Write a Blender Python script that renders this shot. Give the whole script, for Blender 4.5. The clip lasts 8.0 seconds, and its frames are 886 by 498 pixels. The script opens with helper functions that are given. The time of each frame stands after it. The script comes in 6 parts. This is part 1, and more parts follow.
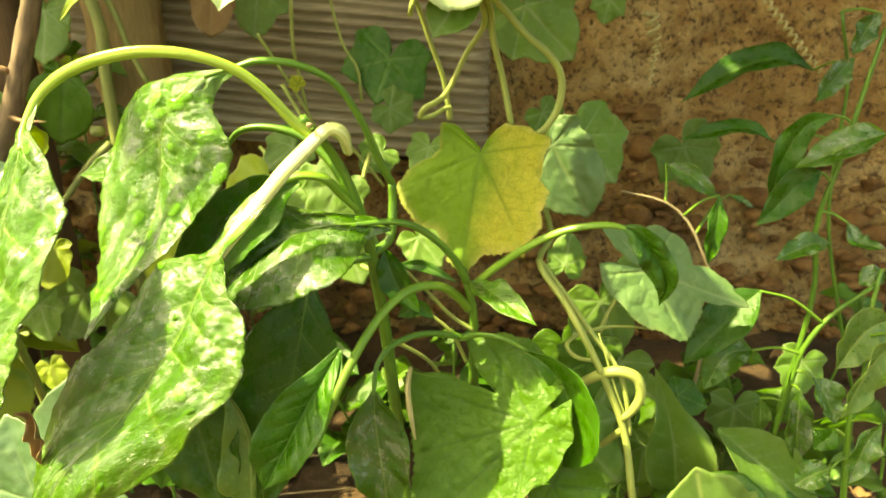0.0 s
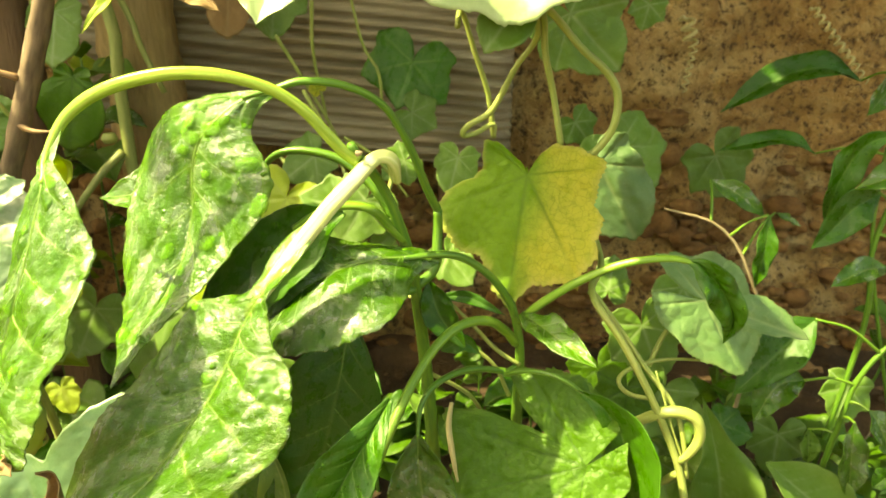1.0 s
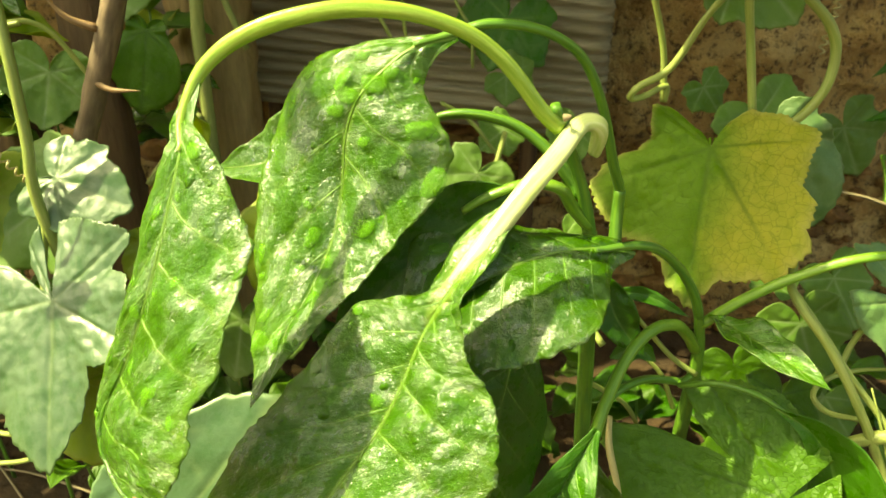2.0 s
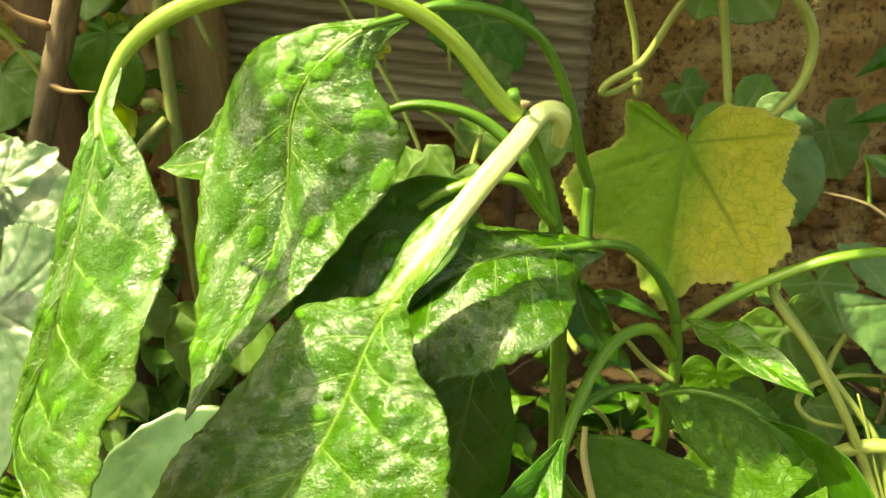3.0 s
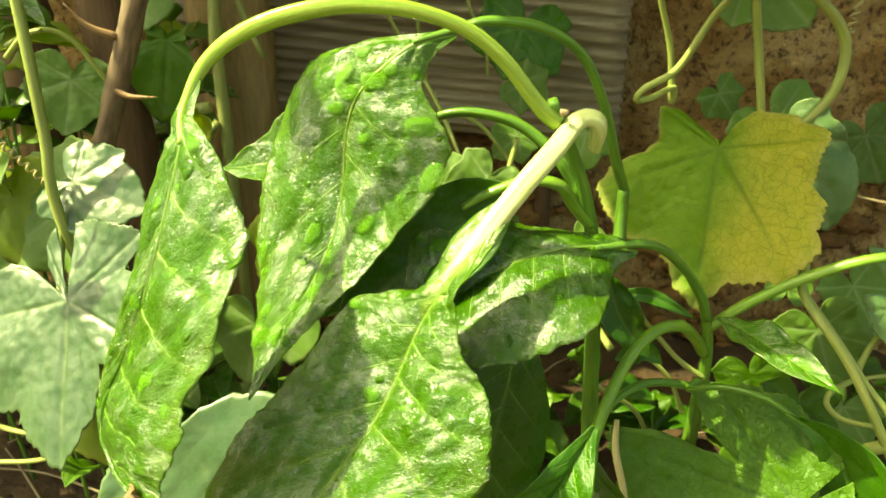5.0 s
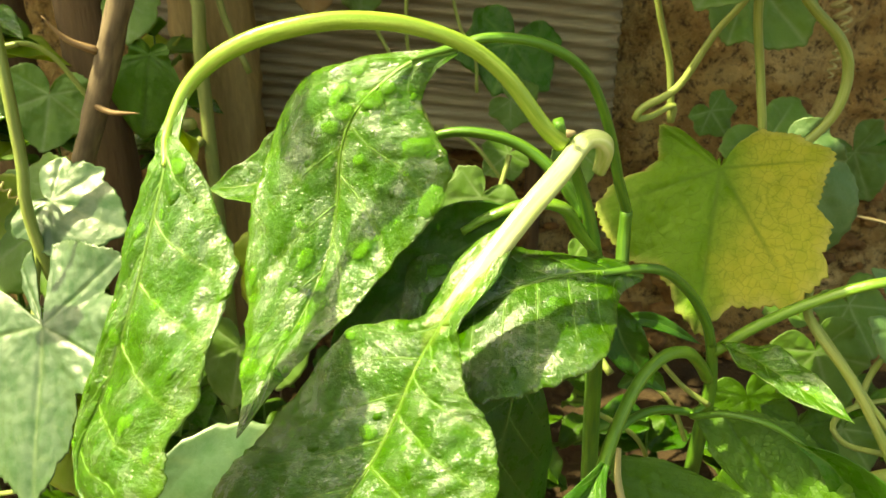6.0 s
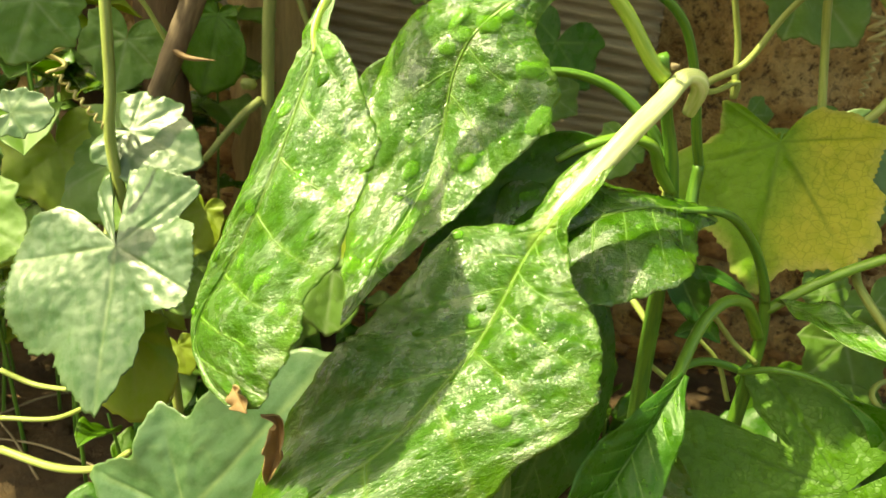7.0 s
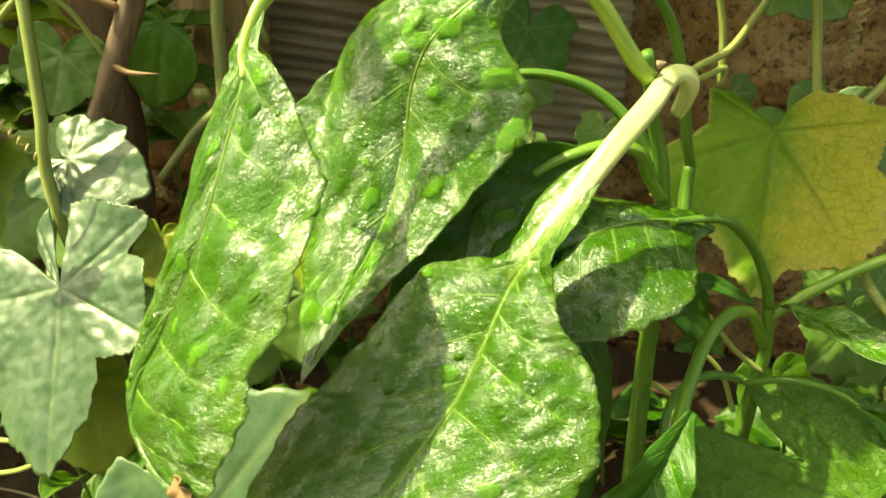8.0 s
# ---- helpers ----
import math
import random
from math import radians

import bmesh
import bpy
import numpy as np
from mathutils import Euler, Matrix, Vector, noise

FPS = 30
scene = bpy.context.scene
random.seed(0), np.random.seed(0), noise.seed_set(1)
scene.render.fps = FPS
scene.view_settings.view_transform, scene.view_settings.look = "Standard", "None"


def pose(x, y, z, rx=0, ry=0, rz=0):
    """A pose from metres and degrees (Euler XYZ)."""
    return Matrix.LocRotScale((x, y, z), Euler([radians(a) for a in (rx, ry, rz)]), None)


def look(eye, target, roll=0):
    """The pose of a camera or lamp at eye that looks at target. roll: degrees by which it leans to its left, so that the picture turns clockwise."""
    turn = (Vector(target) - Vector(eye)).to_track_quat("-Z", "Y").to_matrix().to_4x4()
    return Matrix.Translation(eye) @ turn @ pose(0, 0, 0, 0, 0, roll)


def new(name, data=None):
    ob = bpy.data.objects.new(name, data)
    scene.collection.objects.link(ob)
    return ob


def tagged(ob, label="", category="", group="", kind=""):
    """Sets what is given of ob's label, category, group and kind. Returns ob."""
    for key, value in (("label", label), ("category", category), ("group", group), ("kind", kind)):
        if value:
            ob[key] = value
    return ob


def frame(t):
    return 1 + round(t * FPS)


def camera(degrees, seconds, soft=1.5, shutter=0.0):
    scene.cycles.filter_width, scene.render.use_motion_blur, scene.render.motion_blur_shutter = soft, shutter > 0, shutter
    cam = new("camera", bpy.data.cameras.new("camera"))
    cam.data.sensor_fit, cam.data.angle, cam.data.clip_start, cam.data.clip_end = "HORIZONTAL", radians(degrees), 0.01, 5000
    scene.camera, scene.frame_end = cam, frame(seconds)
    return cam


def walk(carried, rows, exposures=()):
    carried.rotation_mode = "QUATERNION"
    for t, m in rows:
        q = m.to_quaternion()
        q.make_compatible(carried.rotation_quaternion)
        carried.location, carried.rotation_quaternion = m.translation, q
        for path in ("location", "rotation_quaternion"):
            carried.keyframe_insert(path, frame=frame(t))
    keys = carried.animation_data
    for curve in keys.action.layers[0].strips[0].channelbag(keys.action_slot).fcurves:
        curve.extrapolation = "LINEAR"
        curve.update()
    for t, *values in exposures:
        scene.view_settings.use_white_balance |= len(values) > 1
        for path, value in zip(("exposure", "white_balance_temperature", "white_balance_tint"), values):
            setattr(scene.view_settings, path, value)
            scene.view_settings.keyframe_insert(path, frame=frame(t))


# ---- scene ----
cam = camera(69.0, 8.0)
cam.data.dof.use_dof, cam.data.dof.focus_distance, cam.data.dof.aperture_fstop = True, 0.23, 28.0
EXPOSURES = [(0.0, 1.80, 12400, -13), (0.9, 1.80, 12400, -13), (1.25, 1.42, 11800, -17), (1.6, 1.26, 11400, -20), (5.2, 1.34, 11400, -20), (6.6, 1.23, 10600, -18), (8.0, 1.06, 10200, -17)]
PATH = [
    (0.0, 0.0000, 0.0000, 0.4000, 70.00, -0.00, -0.01),
    (0.2, -0.0019, 0.0035, 0.3951, 69.80, -0.14, -0.68),
    (0.5, -0.0045, 0.0115, 0.3958, 69.25, -0.46, -0.86),
    (0.8, -0.0116, 0.0189, 0.3956, 69.65, -0.63, -1.57),
    (1.0, -0.0262, 0.0307, 0.4104, 69.24, -0.51, -0.08),
    (1.2, -0.0510, 0.0443, 0.4242, 70.89, -1.83, 0.19),
    (1.3, -0.0610, 0.0500, 0.4246, 69.59, -0.38, 1.72),
    (1.5, -0.0789, 0.0638, 0.4246, 67.00, 0.41, 3.56),
    (1.7, -0.0913, 0.0736, 0.4119, 66.27, 0.06, 3.22),
    (2.8, -0.0901, 0.0990, 0.3859, 67.96, -1.48, 0.16),
    (3.0, -0.0796, 0.0975, 0.3856, 67.77, -0.55, 1.32),
    (3.5, -0.0715, 0.0814, 0.3900, 67.90, 0.21, 2.62),
    (4.0, -0.0712, 0.0814, 0.3805, 67.54, -1.13, 3.52),
    (4.5, -0.0782, 0.0834, 0.3872, 67.01, 0.33, 4.58),
    (5.0, -0.0827, 0.0821, 0.3904, 67.85, -0.12, 4.23),
    (5.2, -0.0843, 0.0739, 0.3945, 70.18, -0.70, 4.00),
    (6.3, -0.0911, 0.0974, 0.3892, 68.80, -0.39, 2.63),
    (6.5, -0.0969, 0.0962, 0.3889, 69.11, -0.24, 2.79),
    (6.6, -0.1050, 0.0876, 0.3771, 69.23, -2.21, 2.91),
    (6.7, -0.1116, 0.0751, 0.3593, 70.59, -4.98, 3.43),
    (6.8, -0.1139, 0.0719, 0.3574, 70.77, -5.11, 4.06),
    (7.0, -0.1217, 0.0647, 0.3587, 71.06, -5.16, 3.82),
    (7.2, -0.1243, 0.0700, 0.3581, 70.46, -4.65, 3.36),
    (7.5, -0.1294, 0.0788, 0.3569, 69.84, -3.99, 2.77),
    (8.0, -0.1183, 0.0946, 0.3655, 69.86, -1.97, 1.37),
]
walk(cam, [(t, pose(x, y, z, rx, ry, rz)) for t, x, y, z, rx, ry, rz in PATH], EXPOSURES)

# ---- light ----
world = bpy.data.worlds.new("sky")
scene.world = world
world.use_nodes = True
sky = world.node_tree.nodes.new("ShaderNodeTexSky")
sky.sky_type = "NISHITA"
sky.sun_disc = False
sky.air_density, sky.dust_density, sky.ozone_density = 0.9, 5.0, 0.2
SUN_ELEV, SUN_TURN = 56.0, -105.0
sky.sun_elevation, sky.sun_rotation = radians(SUN_ELEV), radians(SUN_TURN)
world.node_tree.links.new(sky.outputs[0], world.node_tree.nodes["Background"].inputs[0])
world.node_tree.nodes["Background"].inputs[1].default_value = 0.15
sun = new("sun", bpy.data.lights.new("sun", "SUN"))
sun.data.energy, sun.data.angle, sun.data.color = 4.5, radians(0.6), (1.0, 0.94, 0.80)
sun_from = Vector((math.sin(radians(SUN_TURN)) * math.cos(radians(SUN_ELEV)), math.cos(radians(SUN_TURN)) * math.cos(radians(SUN_ELEV)), math.sin(radians(SUN_ELEV))))
sun.matrix_world = look(sun_from * 5, (0, 0, 0))


# ---- materials ----
def node_material(name):
    m = bpy.data.materials.new(name)
    m.use_nodes = True
    nt = m.node_tree
    nt.nodes.clear()
    return m, nt


def ramp(nt, fac, stops):
    n = nt.nodes.new("ShaderNodeValToRGB")
    e = n.color_ramp.elements
    while len(e) < len(stops):
        e.new(0.5)
    for k, (p, c) in enumerate(stops):
        e[k].position = p
        e[k].color = (*c, 1) if len(c) == 3 else c
    nt.links.new(fac, n.inputs[0])
    return n.outputs[0]


def tex_noise(nt, vec, scale, detail=4, rough=0.55):
    n = nt.nodes.new("ShaderNodeTexNoise")
    n.inputs["Scale"].default_value, n.inputs["Detail"].default_value, n.inputs["Roughness"].default_value = scale, detail, rough
    nt.links.new(vec, n.inputs["Vector"])
    return n.outputs["Fac"]


def mix_col(nt, fac, a, b, blend="MIX"):
    n = nt.nodes.new("ShaderNodeMix")
    n.data_type, n.blend_type = "RGBA", blend
    for sock, val in ((n.inputs["Factor"], fac), (n.inputs["A"], a), (n.inputs["B"], b)):
        if hasattr(val, "is_linked"):
            nt.links.new(val, sock)
        elif isinstance(val, (int, float)):
            sock.default_value = val
        else:
            sock.default_value = (*val, 1)
    return [o for o in n.outputs if o.type == "RGBA"][0]


def mathn(nt, op, a, b=0.0, c=0.0):
    n = nt.nodes.new("ShaderNodeMath")
    n.operation = op
    for k, val in enumerate((a, b, c)):
        if hasattr(val, "is_linked"):
            nt.links.new(val, n.inputs[k])
        else:
            n.inputs[k].default_value = val
    return n.outputs[0]


def leaf_material(name, base, deep, vein, edge, edge_amount, translucent, glow, rough=(0.2, 0.5), coat=0.25, cells=260.0, spots=0.0, wetness=0.46, ior=1.5, beads=0.0, netting=0.10, relief=0.32, grain=0.10, gloss=1.0, half=None):
    """Wet leaf: blade colour varied at two scales, pale veins, margin tint, fine net of veins as relief, light shining through."""
    m, nt = node_material(name)
    lk = nt.links
    uv = nt.nodes.new("ShaderNodeUVMap").outputs[0]
    va = nt.nodes.new("ShaderNodeAttribute")
    va.attribute_name = "vein"
    ea = nt.nodes.new("ShaderNodeAttribute")
    ea.attribute_name = "margin"
    info = nt.nodes.new("ShaderNodeObjectInfo").outputs["Random"]
    big = tex_noise(nt, uv, 3.2, 3)
    fine = tex_noise(nt, uv, 26.0, 5, 0.65)
    col = mix_col(nt, ramp(nt, big, [(0.3, (0, 0, 0)), (0.72, (1, 1, 1))]), deep, base)
    col = mix_col(nt, mathn(nt, "MULTIPLY", fine, 0.5), col, [min(1, c * 1.5) for c in base])
    if half:
        split = nt.nodes.new("ShaderNodeSeparateXYZ")
        lk.new(uv, split.inputs[0])
        side = mathn(nt, "ADD", mathn(nt, "SUBTRACT", split.outputs[0], half[0]), mathn(nt, "MULTIPLY_ADD", fine, 0.16, mathn(nt, "MULTIPLY_ADD", big, 0.30, -0.23)))
        col = mix_col(nt, ramp(nt, mathn(nt, "ADD", side, 0.5), [(0.44, (0, 0, 0)), (0.60, (1, 1, 1))]), col, half[1])
    cell = nt.nodes.new("ShaderNodeTexVoronoi")
    cell.feature = "DISTANCE_TO_EDGE"
    cell.inputs["Scale"].default_value = cells / 3
    lk.new(uv, cell.inputs["Vector"])
    net = ramp(nt, mathn(nt, "MULTIPLY_ADD", fine, 0.10, cell.outputs["Distance"]), [(0.045, (1, 1, 1)), (0.11, (0, 0, 0))])
    col = mix_col(nt, mathn(nt, "MULTIPLY", net, netting), col, vein)
    edge_f = mathn(nt, "MULTIPLY", ramp(nt, mathn(nt, "ADD", ea.outputs["Fac"], mathn(nt, "MULTIPLY", mathn(nt, "SUBTRACT", big, 0.5), 0.9)), [(0.35, (0, 0, 0)), (1.0, (1, 1, 1))]), edge_amount)
    col = mix_col(nt, edge_f, col, edge)
    col = mix_col(nt, mathn(nt, "MULTIPLY", va.outputs["Fac"], 0.75), col, vein)
    if spots:
        sp = ramp(nt, tex_noise(nt, uv, 60.0, 2), [(0.66, (0, 0, 0)), (0.72, (1, 1, 1))])
        col = mix_col(nt, mathn(nt, "MULTIPLY", sp, spots), col, (0.10, 0.07, 0.01))
    hsv = nt.nodes.new("ShaderNodeHueSaturation")
    lk.new(col, hsv.inputs["Color"])
    lk.new(mathn(nt, "MULTIPLY_ADD", info, 0.3, 0.85), hsv.inputs["Value"])
    col = hsv.outputs[0]
    warp = nt.nodes.new("ShaderNodeMapping")
    warp.inputs["Scale"].default_value = (1.25, 0.8, 1.0)
    lk.new(uv, warp.inputs["Vector"])
    film = tex_noise(nt, warp.outputs[0], 9.0, 7, 0.66)
    wet = ramp(nt, film, [(wetness - 0.07, (1, 1, 1)), (wetness + 0.07, (0, 0, 0))])
    bead = nt.nodes.new("ShaderNodeTexVoronoi")
    bead.inputs["Scale"].default_value = 15.0
    lk.new(uv, bead.inputs["Vector"])
    pick = nt.nodes.new("ShaderNodeSeparateColor")
    lk.new(bead.outputs["Color"], pick.inputs[0])
    keep = mathn(nt, "MULTIPLY", mathn(nt, "GREATER_THAN", pick.outputs[0], 0.6), beads)
    rim = mathn(nt, "MULTIPLY_ADD", pick.outputs[1], 0.25, 0.12)
    dome = mathn(nt, "MULTIPLY", mathn(nt, "MAXIMUM", mathn(nt, "SUBTRACT", 1.0, mathn(nt, "POWER", mathn(nt, "DIVIDE", mathn(nt, "MULTIPLY_ADD", fine, 0.12, bead.outputs["Distance"]), rim), 2.0)), 0.0), keep)
    wet = mathn(nt, "MAXIMUM", wet, mathn(nt, "GREATER_THAN", dome, 0.02))
    pb = nt.nodes.new("ShaderNodeBsdfPrincipled")
    lk.new(mix_col(nt, mathn(nt, "MULTIPLY", wet, 0.3), col, deep), pb.inputs["Base Color"])
    lk.new(mathn(nt, "MULTIPLY_ADD", wet, rough[0] - rough[1], rough[1]), pb.inputs["Roughness"])
    pb.inputs["Coat Weight"].default_value, pb.inputs["Coat Roughness"].default_value = coat, 0.45
    lk.new(mathn(nt, "MULTIPLY_ADD", wet, -0.9 * coat, coat), pb.inputs["Coat Weight"])
    pb.inputs["Specular IOR Level"].default_value = gloss
    lk.new(mathn(nt, "MULTIPLY_ADD", wet, 1.36 - ior, ior), pb.inputs["IOR"])
    wrinkle = tex_noise(nt, uv, 9.0, 3, 0.5)
    micro = tex_noise(nt, uv, 85.0, 3, 0.6)
    height = mathn(nt, "ADD", mathn(nt, "MULTIPLY_ADD", wrinkle, 0.9, mathn(nt, "MULTIPLY", micro, grain)), mathn(nt, "SUBTRACT", mathn(nt, "MULTIPLY", fine, 0.75 + grain), mathn(nt, "MULTIPLY", net, max(0.06, 0.9 * netting))))
    bump = nt.nodes.new("ShaderNodeBump")
    bump.inputs["Strength"].default_value, bump.inputs["Distance"].default_value = relief, 0.0009
    height = mathn(nt, "MULTIPLY_ADD", dome, 1.5, height)
    lk.new(height, bump.inputs["Height"])
    lk.new(bump.outputs[0], pb.inputs["Normal"])
    tr = nt.nodes.new("ShaderNodeBsdfTranslucent")
    tcol = mix_col(nt, 0.65, col, glow)
    lk.new(tcol, tr.inputs["Color"])
    lk.new(bump.outputs[0], tr.inputs["Normal"])
    mx = nt.nodes.new("ShaderNodeMixShader")
    mx.inputs[0].default_value = translucent
    lk.new(pb.outputs[0], mx.inputs[1])
    lk.new(tr.outputs[0], mx.inputs[2])
    out = nt.nodes.new("ShaderNodeOutputMaterial")
    lk.new(mx.outputs[0], out.inputs[0])
    return m


PEPPER = leaf_material("pepper_leaf", (0.050, 0.150, 0.006), (0.027, 0.104, 0.004), (0.26, 0.38, 0.08), (0.16, 0.29, 0.03), 0.3, 0.19, (0.26, 0.52, 0.02), (0.09, 0.30), 0.0, wetness=0.51, ior=1.9, beads=1.0, relief=0.75, grain=0.5, gloss=0.95, netting=0.2)
PEPPER_PALE = leaf_material("pale_pepper_leaf", (0.13, 0.25, 0.05), (0.09, 0.19, 0.035), (0.42, 0.52, 0.16), (0.34, 0.45, 0.10), 0.4, 0.34, (0.42, 0.62, 0.06), (0.25, 0.55), 0.3)
PEPPER_DARK = leaf_material("dark_pepper_leaf", (0.044, 0.150, 0.009), (0.028, 0.108, 0.006), (0.15, 0.29, 0.06), (0.08, 0.18, 0.03), 0.2, 0.28, (0.18, 0.42, 0.02), (0.15, 0.42), 0.05, gloss=0.6, relief=0.55, grain=0.3)
GOURD = leaf_material("gourd_leaf", (0.13, 0.26, 0.030), (0.085, 0.19, 0.022), (0.30, 0.42, 0.18), (0.26, 0.36, 0.12), 0.4, 0.36, (0.36, 0.56, 0.06), (0.4, 0.62), 0.06)
GOURD_BLUE = leaf_material("bluish_gourd_leaf", (0.080, 0.165, 0.070), (0.055, 0.125, 0.050), (0.20, 0.29, 0.12), (0.16, 0.25, 0.085), 0.4, 0.28, (0.30, 0.50, 0.07), (0.28, 0.42), 0.5, cells=110.0, netting=0.16)
# Pale gourd leaf, lightened in colour to look struck by strong sun.
GOURD_PALE_SUNLIT = leaf_material("pale_sunlit_gourd_leaf", (0.36, 0.46, 0.24), (0.29, 0.40, 0.19), (0.42, 0.50, 0.26), (0.40, 0.48, 0.22), 0.3, 0.25, (0.45, 0.58, 0.16), (0.30, 0.45), 0.3, cells=110.0, netting=0.2)
GOURD_SAGE = leaf_material("sage_gourd_leaf", (0.125, 0.24, 0.075), (0.09, 0.19, 0.055), (0.28, 0.38, 0.15), (0.26, 0.36, 0.12), 0.4, 0.28, (0.36, 0.54, 0.09), (0.35, 0.55), 0.15, cells=110.0, netting=0.2)
# Deep green gourd leaf, darkened in colour to stand in for missing shade.
GOURD_DEEP_SHADED = leaf_material("deep_shaded_gourd_leaf", (0.064, 0.155, 0.010), (0.044, 0.118, 0.007), (0.030, 0.080, 0.006), (0.12, 0.20, 0.03), 0.3, 0.2, (0.26, 0.46, 0.03), (0.30, 0.45), 0.0, cells=110.0, netting=0.28, relief=0.8, gloss=0.45)
# half: the yellowed side, also brightened in colour to read as the lit part.
GOURD_YELLOW = leaf_material("yellow_gourd_leaf", (0.150, 0.300, 0.014), (0.100, 0.220, 0.010), (0.085, 0.19, 0.010), (0.55, 0.50, 0.16), 0.7, 0.35, (0.55, 0.50, 0.03), (0.4, 0.6), 0.0, cells=80.0, spots=0.4, netting=0.5, gloss=0.4, half=(3.98, (0.50, 0.50, 0.065)))
GOURD_LIME = leaf_material("lime_gourd_leaf", (0.32, 0.42, 0.035), (0.24, 0.36, 0.03), (0.36, 0.44, 0.08), (0.45, 0.45, 0.10), 0.5, 0.4, (0.48, 0.58, 0.04), (0.4, 0.6), 0.05)
DRY_LEAF = leaf_material("dry_leaf", (0.30, 0.17, 0.06), (0.16, 0.09, 0.035), (0.36, 0.24, 0.11), (0.38, 0.26, 0.12), 0.5, 0.15, (0.4, 0.22, 0.06), (0.6, 0.8), 0.0)


def stem_material(name, base, stripe, rough=0.38, sss=0.0):
    m, nt = node_material(name)
    lk = nt.links
    uv = nt.nodes.new("ShaderNodeUVMap").outputs[0]
    mp = nt.nodes.new("ShaderNodeMapping")
    mp.inputs["Scale"].default_value = (7.0, 3.0, 1.0)
    lk.new(uv, mp.inputs["Vector"])
    st = tex_noise(nt, mp.outputs[0], 1.6, 4)
    tc = nt.nodes.new("ShaderNodeTexCoord").outputs["Object"]
    fine = tex_noise(nt, tc, 700.0, 3)
    patch = tex_noise(nt, tc, 60.0, 3)
    col = mix_col(nt, ramp(nt, st, [(0.38, (0, 0, 0)), (0.62, (1, 1, 1))]), stripe, base)
    col = mix_col(nt, ramp(nt, patch, [(0.45, (0, 0, 0)), (0.8, (0.6, 0.6, 0.6))]), col, [c * 0.65 for c in base])
    pb = nt.nodes.new("ShaderNodeBsdfPrincipled")
    lk.new(col, pb.inputs["Base Color"])
    pb.inputs["Roughness"].default_value = rough
    pb.inputs["Subsurface Weight"].default_value = sss
    pb.inputs["Subsurface Radius"].default_value = (0.004, 0.005, 0.001)
    pb.inputs["Subsurface Scale"].default_value = 0.6
    bump = nt.nodes.new("ShaderNodeBump")
    bump.inputs["Strength"].default_value, bump.inputs["Distance"].default_value = 0.5, 0.0004
    lk.new(mathn(nt, "ADD", st, mathn(nt, "MULTIPLY", fine, 0.75)), bump.inputs["Height"])
    lk.new(bump.outputs[0], pb.inputs["Normal"])
    out = nt.nodes.new("ShaderNodeOutputMaterial")
    lk.new(pb.outputs[0], out.inputs[0])
    return m


STEM = stem_material("green_stem", (0.13, 0.27, 0.035), (0.07, 0.18, 0.03), 0.35)
# Pale green stalk, whitened in colour for the sun on it.
PETIOLE_SUNLIT = stem_material("pale_sunlit_petiole", (0.70, 0.75, 0.40), (0.54, 0.64, 0.24), 0.26)
PETIOLE_LIME = stem_material("lime_petiole", (0.34, 0.47, 0.09), (0.22, 0.36, 0.05), 0.24)
PETIOLE_GREEN = stem_material("green_petiole", (0.19, 0.34, 0.045), (0.11, 0.24, 0.03), 0.3)
VINE = stem_material("vine_stem", (0.36, 0.41, 0.13), (0.26, 0.34, 0.08), 0.45)
TENDRIL = stem_material("dry_tendril", (0.62, 0.54, 0.28), (0.48, 0.40, 0.18), 0.6)
ROOTLET = stem_material("dry_stalk", (0.33, 0.27, 0.17), (0.22, 0.16, 0.09), 0.75)
BARK = stem_material("bark", (0.24, 0.17, 0.11), (0.13, 0.09, 0.06), 0.8)
VEIN = stem_material("leaf_vein", (0.12, 0.26, 0.03), (0.08, 0.21, 0.02), 0.4)
RIB = stem_material("leaf_rib", (0.17, 0.30, 0.05), (0.12, 0.24, 0.035), 0.4)
THORN = stem_material("thorn", (0.38, 0.24, 0.12), (0.22, 0.12, 0.07), 0.6)
CANE = stem_material("cane", (0.27, 0.30, 0.10), (0.20, 0.24, 0.07), 0.55)


def rough_material(name, stops, scale, bump_scale, bump_strength, bump_dist, rough=0.85, stretch=(1, 1, 1), stain=None):
    m, nt = node_material(name)
    lk = nt.links
    tc = nt.nodes.new("ShaderNodeTexCoord").outputs["Object"]
    mp = nt.nodes.new("ShaderNodeMapping")
    mp.inputs["Scale"].default_value = stretch
    lk.new(tc, mp.inputs["Vector"])
    big = tex_noise(nt, mp.outputs[0], scale, 6, 0.65)
    fine = tex_noise(nt, mp.outputs[0], bump_scale, 8, 0.7)
    col = ramp(nt, big, stops)
    col = mix_col(nt, 0.55, col, ramp(nt, fine, [(0.3, (0.25, 0.25, 0.25)), (0.7, (1, 1, 1))]), "MULTIPLY")
    if stain:
        col = mix_col(nt, ramp(nt, tex_noise(nt, tc, stain[1], 3), [(0.45, (0, 0, 0)), (0.62, (1, 1, 1))]), col, stain[0])
    pb = nt.nodes.new("ShaderNodeBsdfPrincipled")
    lk.new(col, pb.inputs["Base Color"])
    pb.inputs["Roughness"].default_value = rough
    bump = nt.nodes.new("ShaderNodeBump")
    bump.inputs["Strength"].default_value, bump.inputs["Distance"].default_value = bump_strength, bump_dist
    lk.new(mathn(nt, "ADD", fine, mathn(nt, "MULTIPLY", big, 0.7)), bump.inputs["Height"])
    lk.new(bump.outputs[0], pb.inputs["Normal"])
    out = nt.nodes.new("ShaderNodeOutputMaterial")
    lk.new(pb.outputs[0], out.inputs[0])
    return m


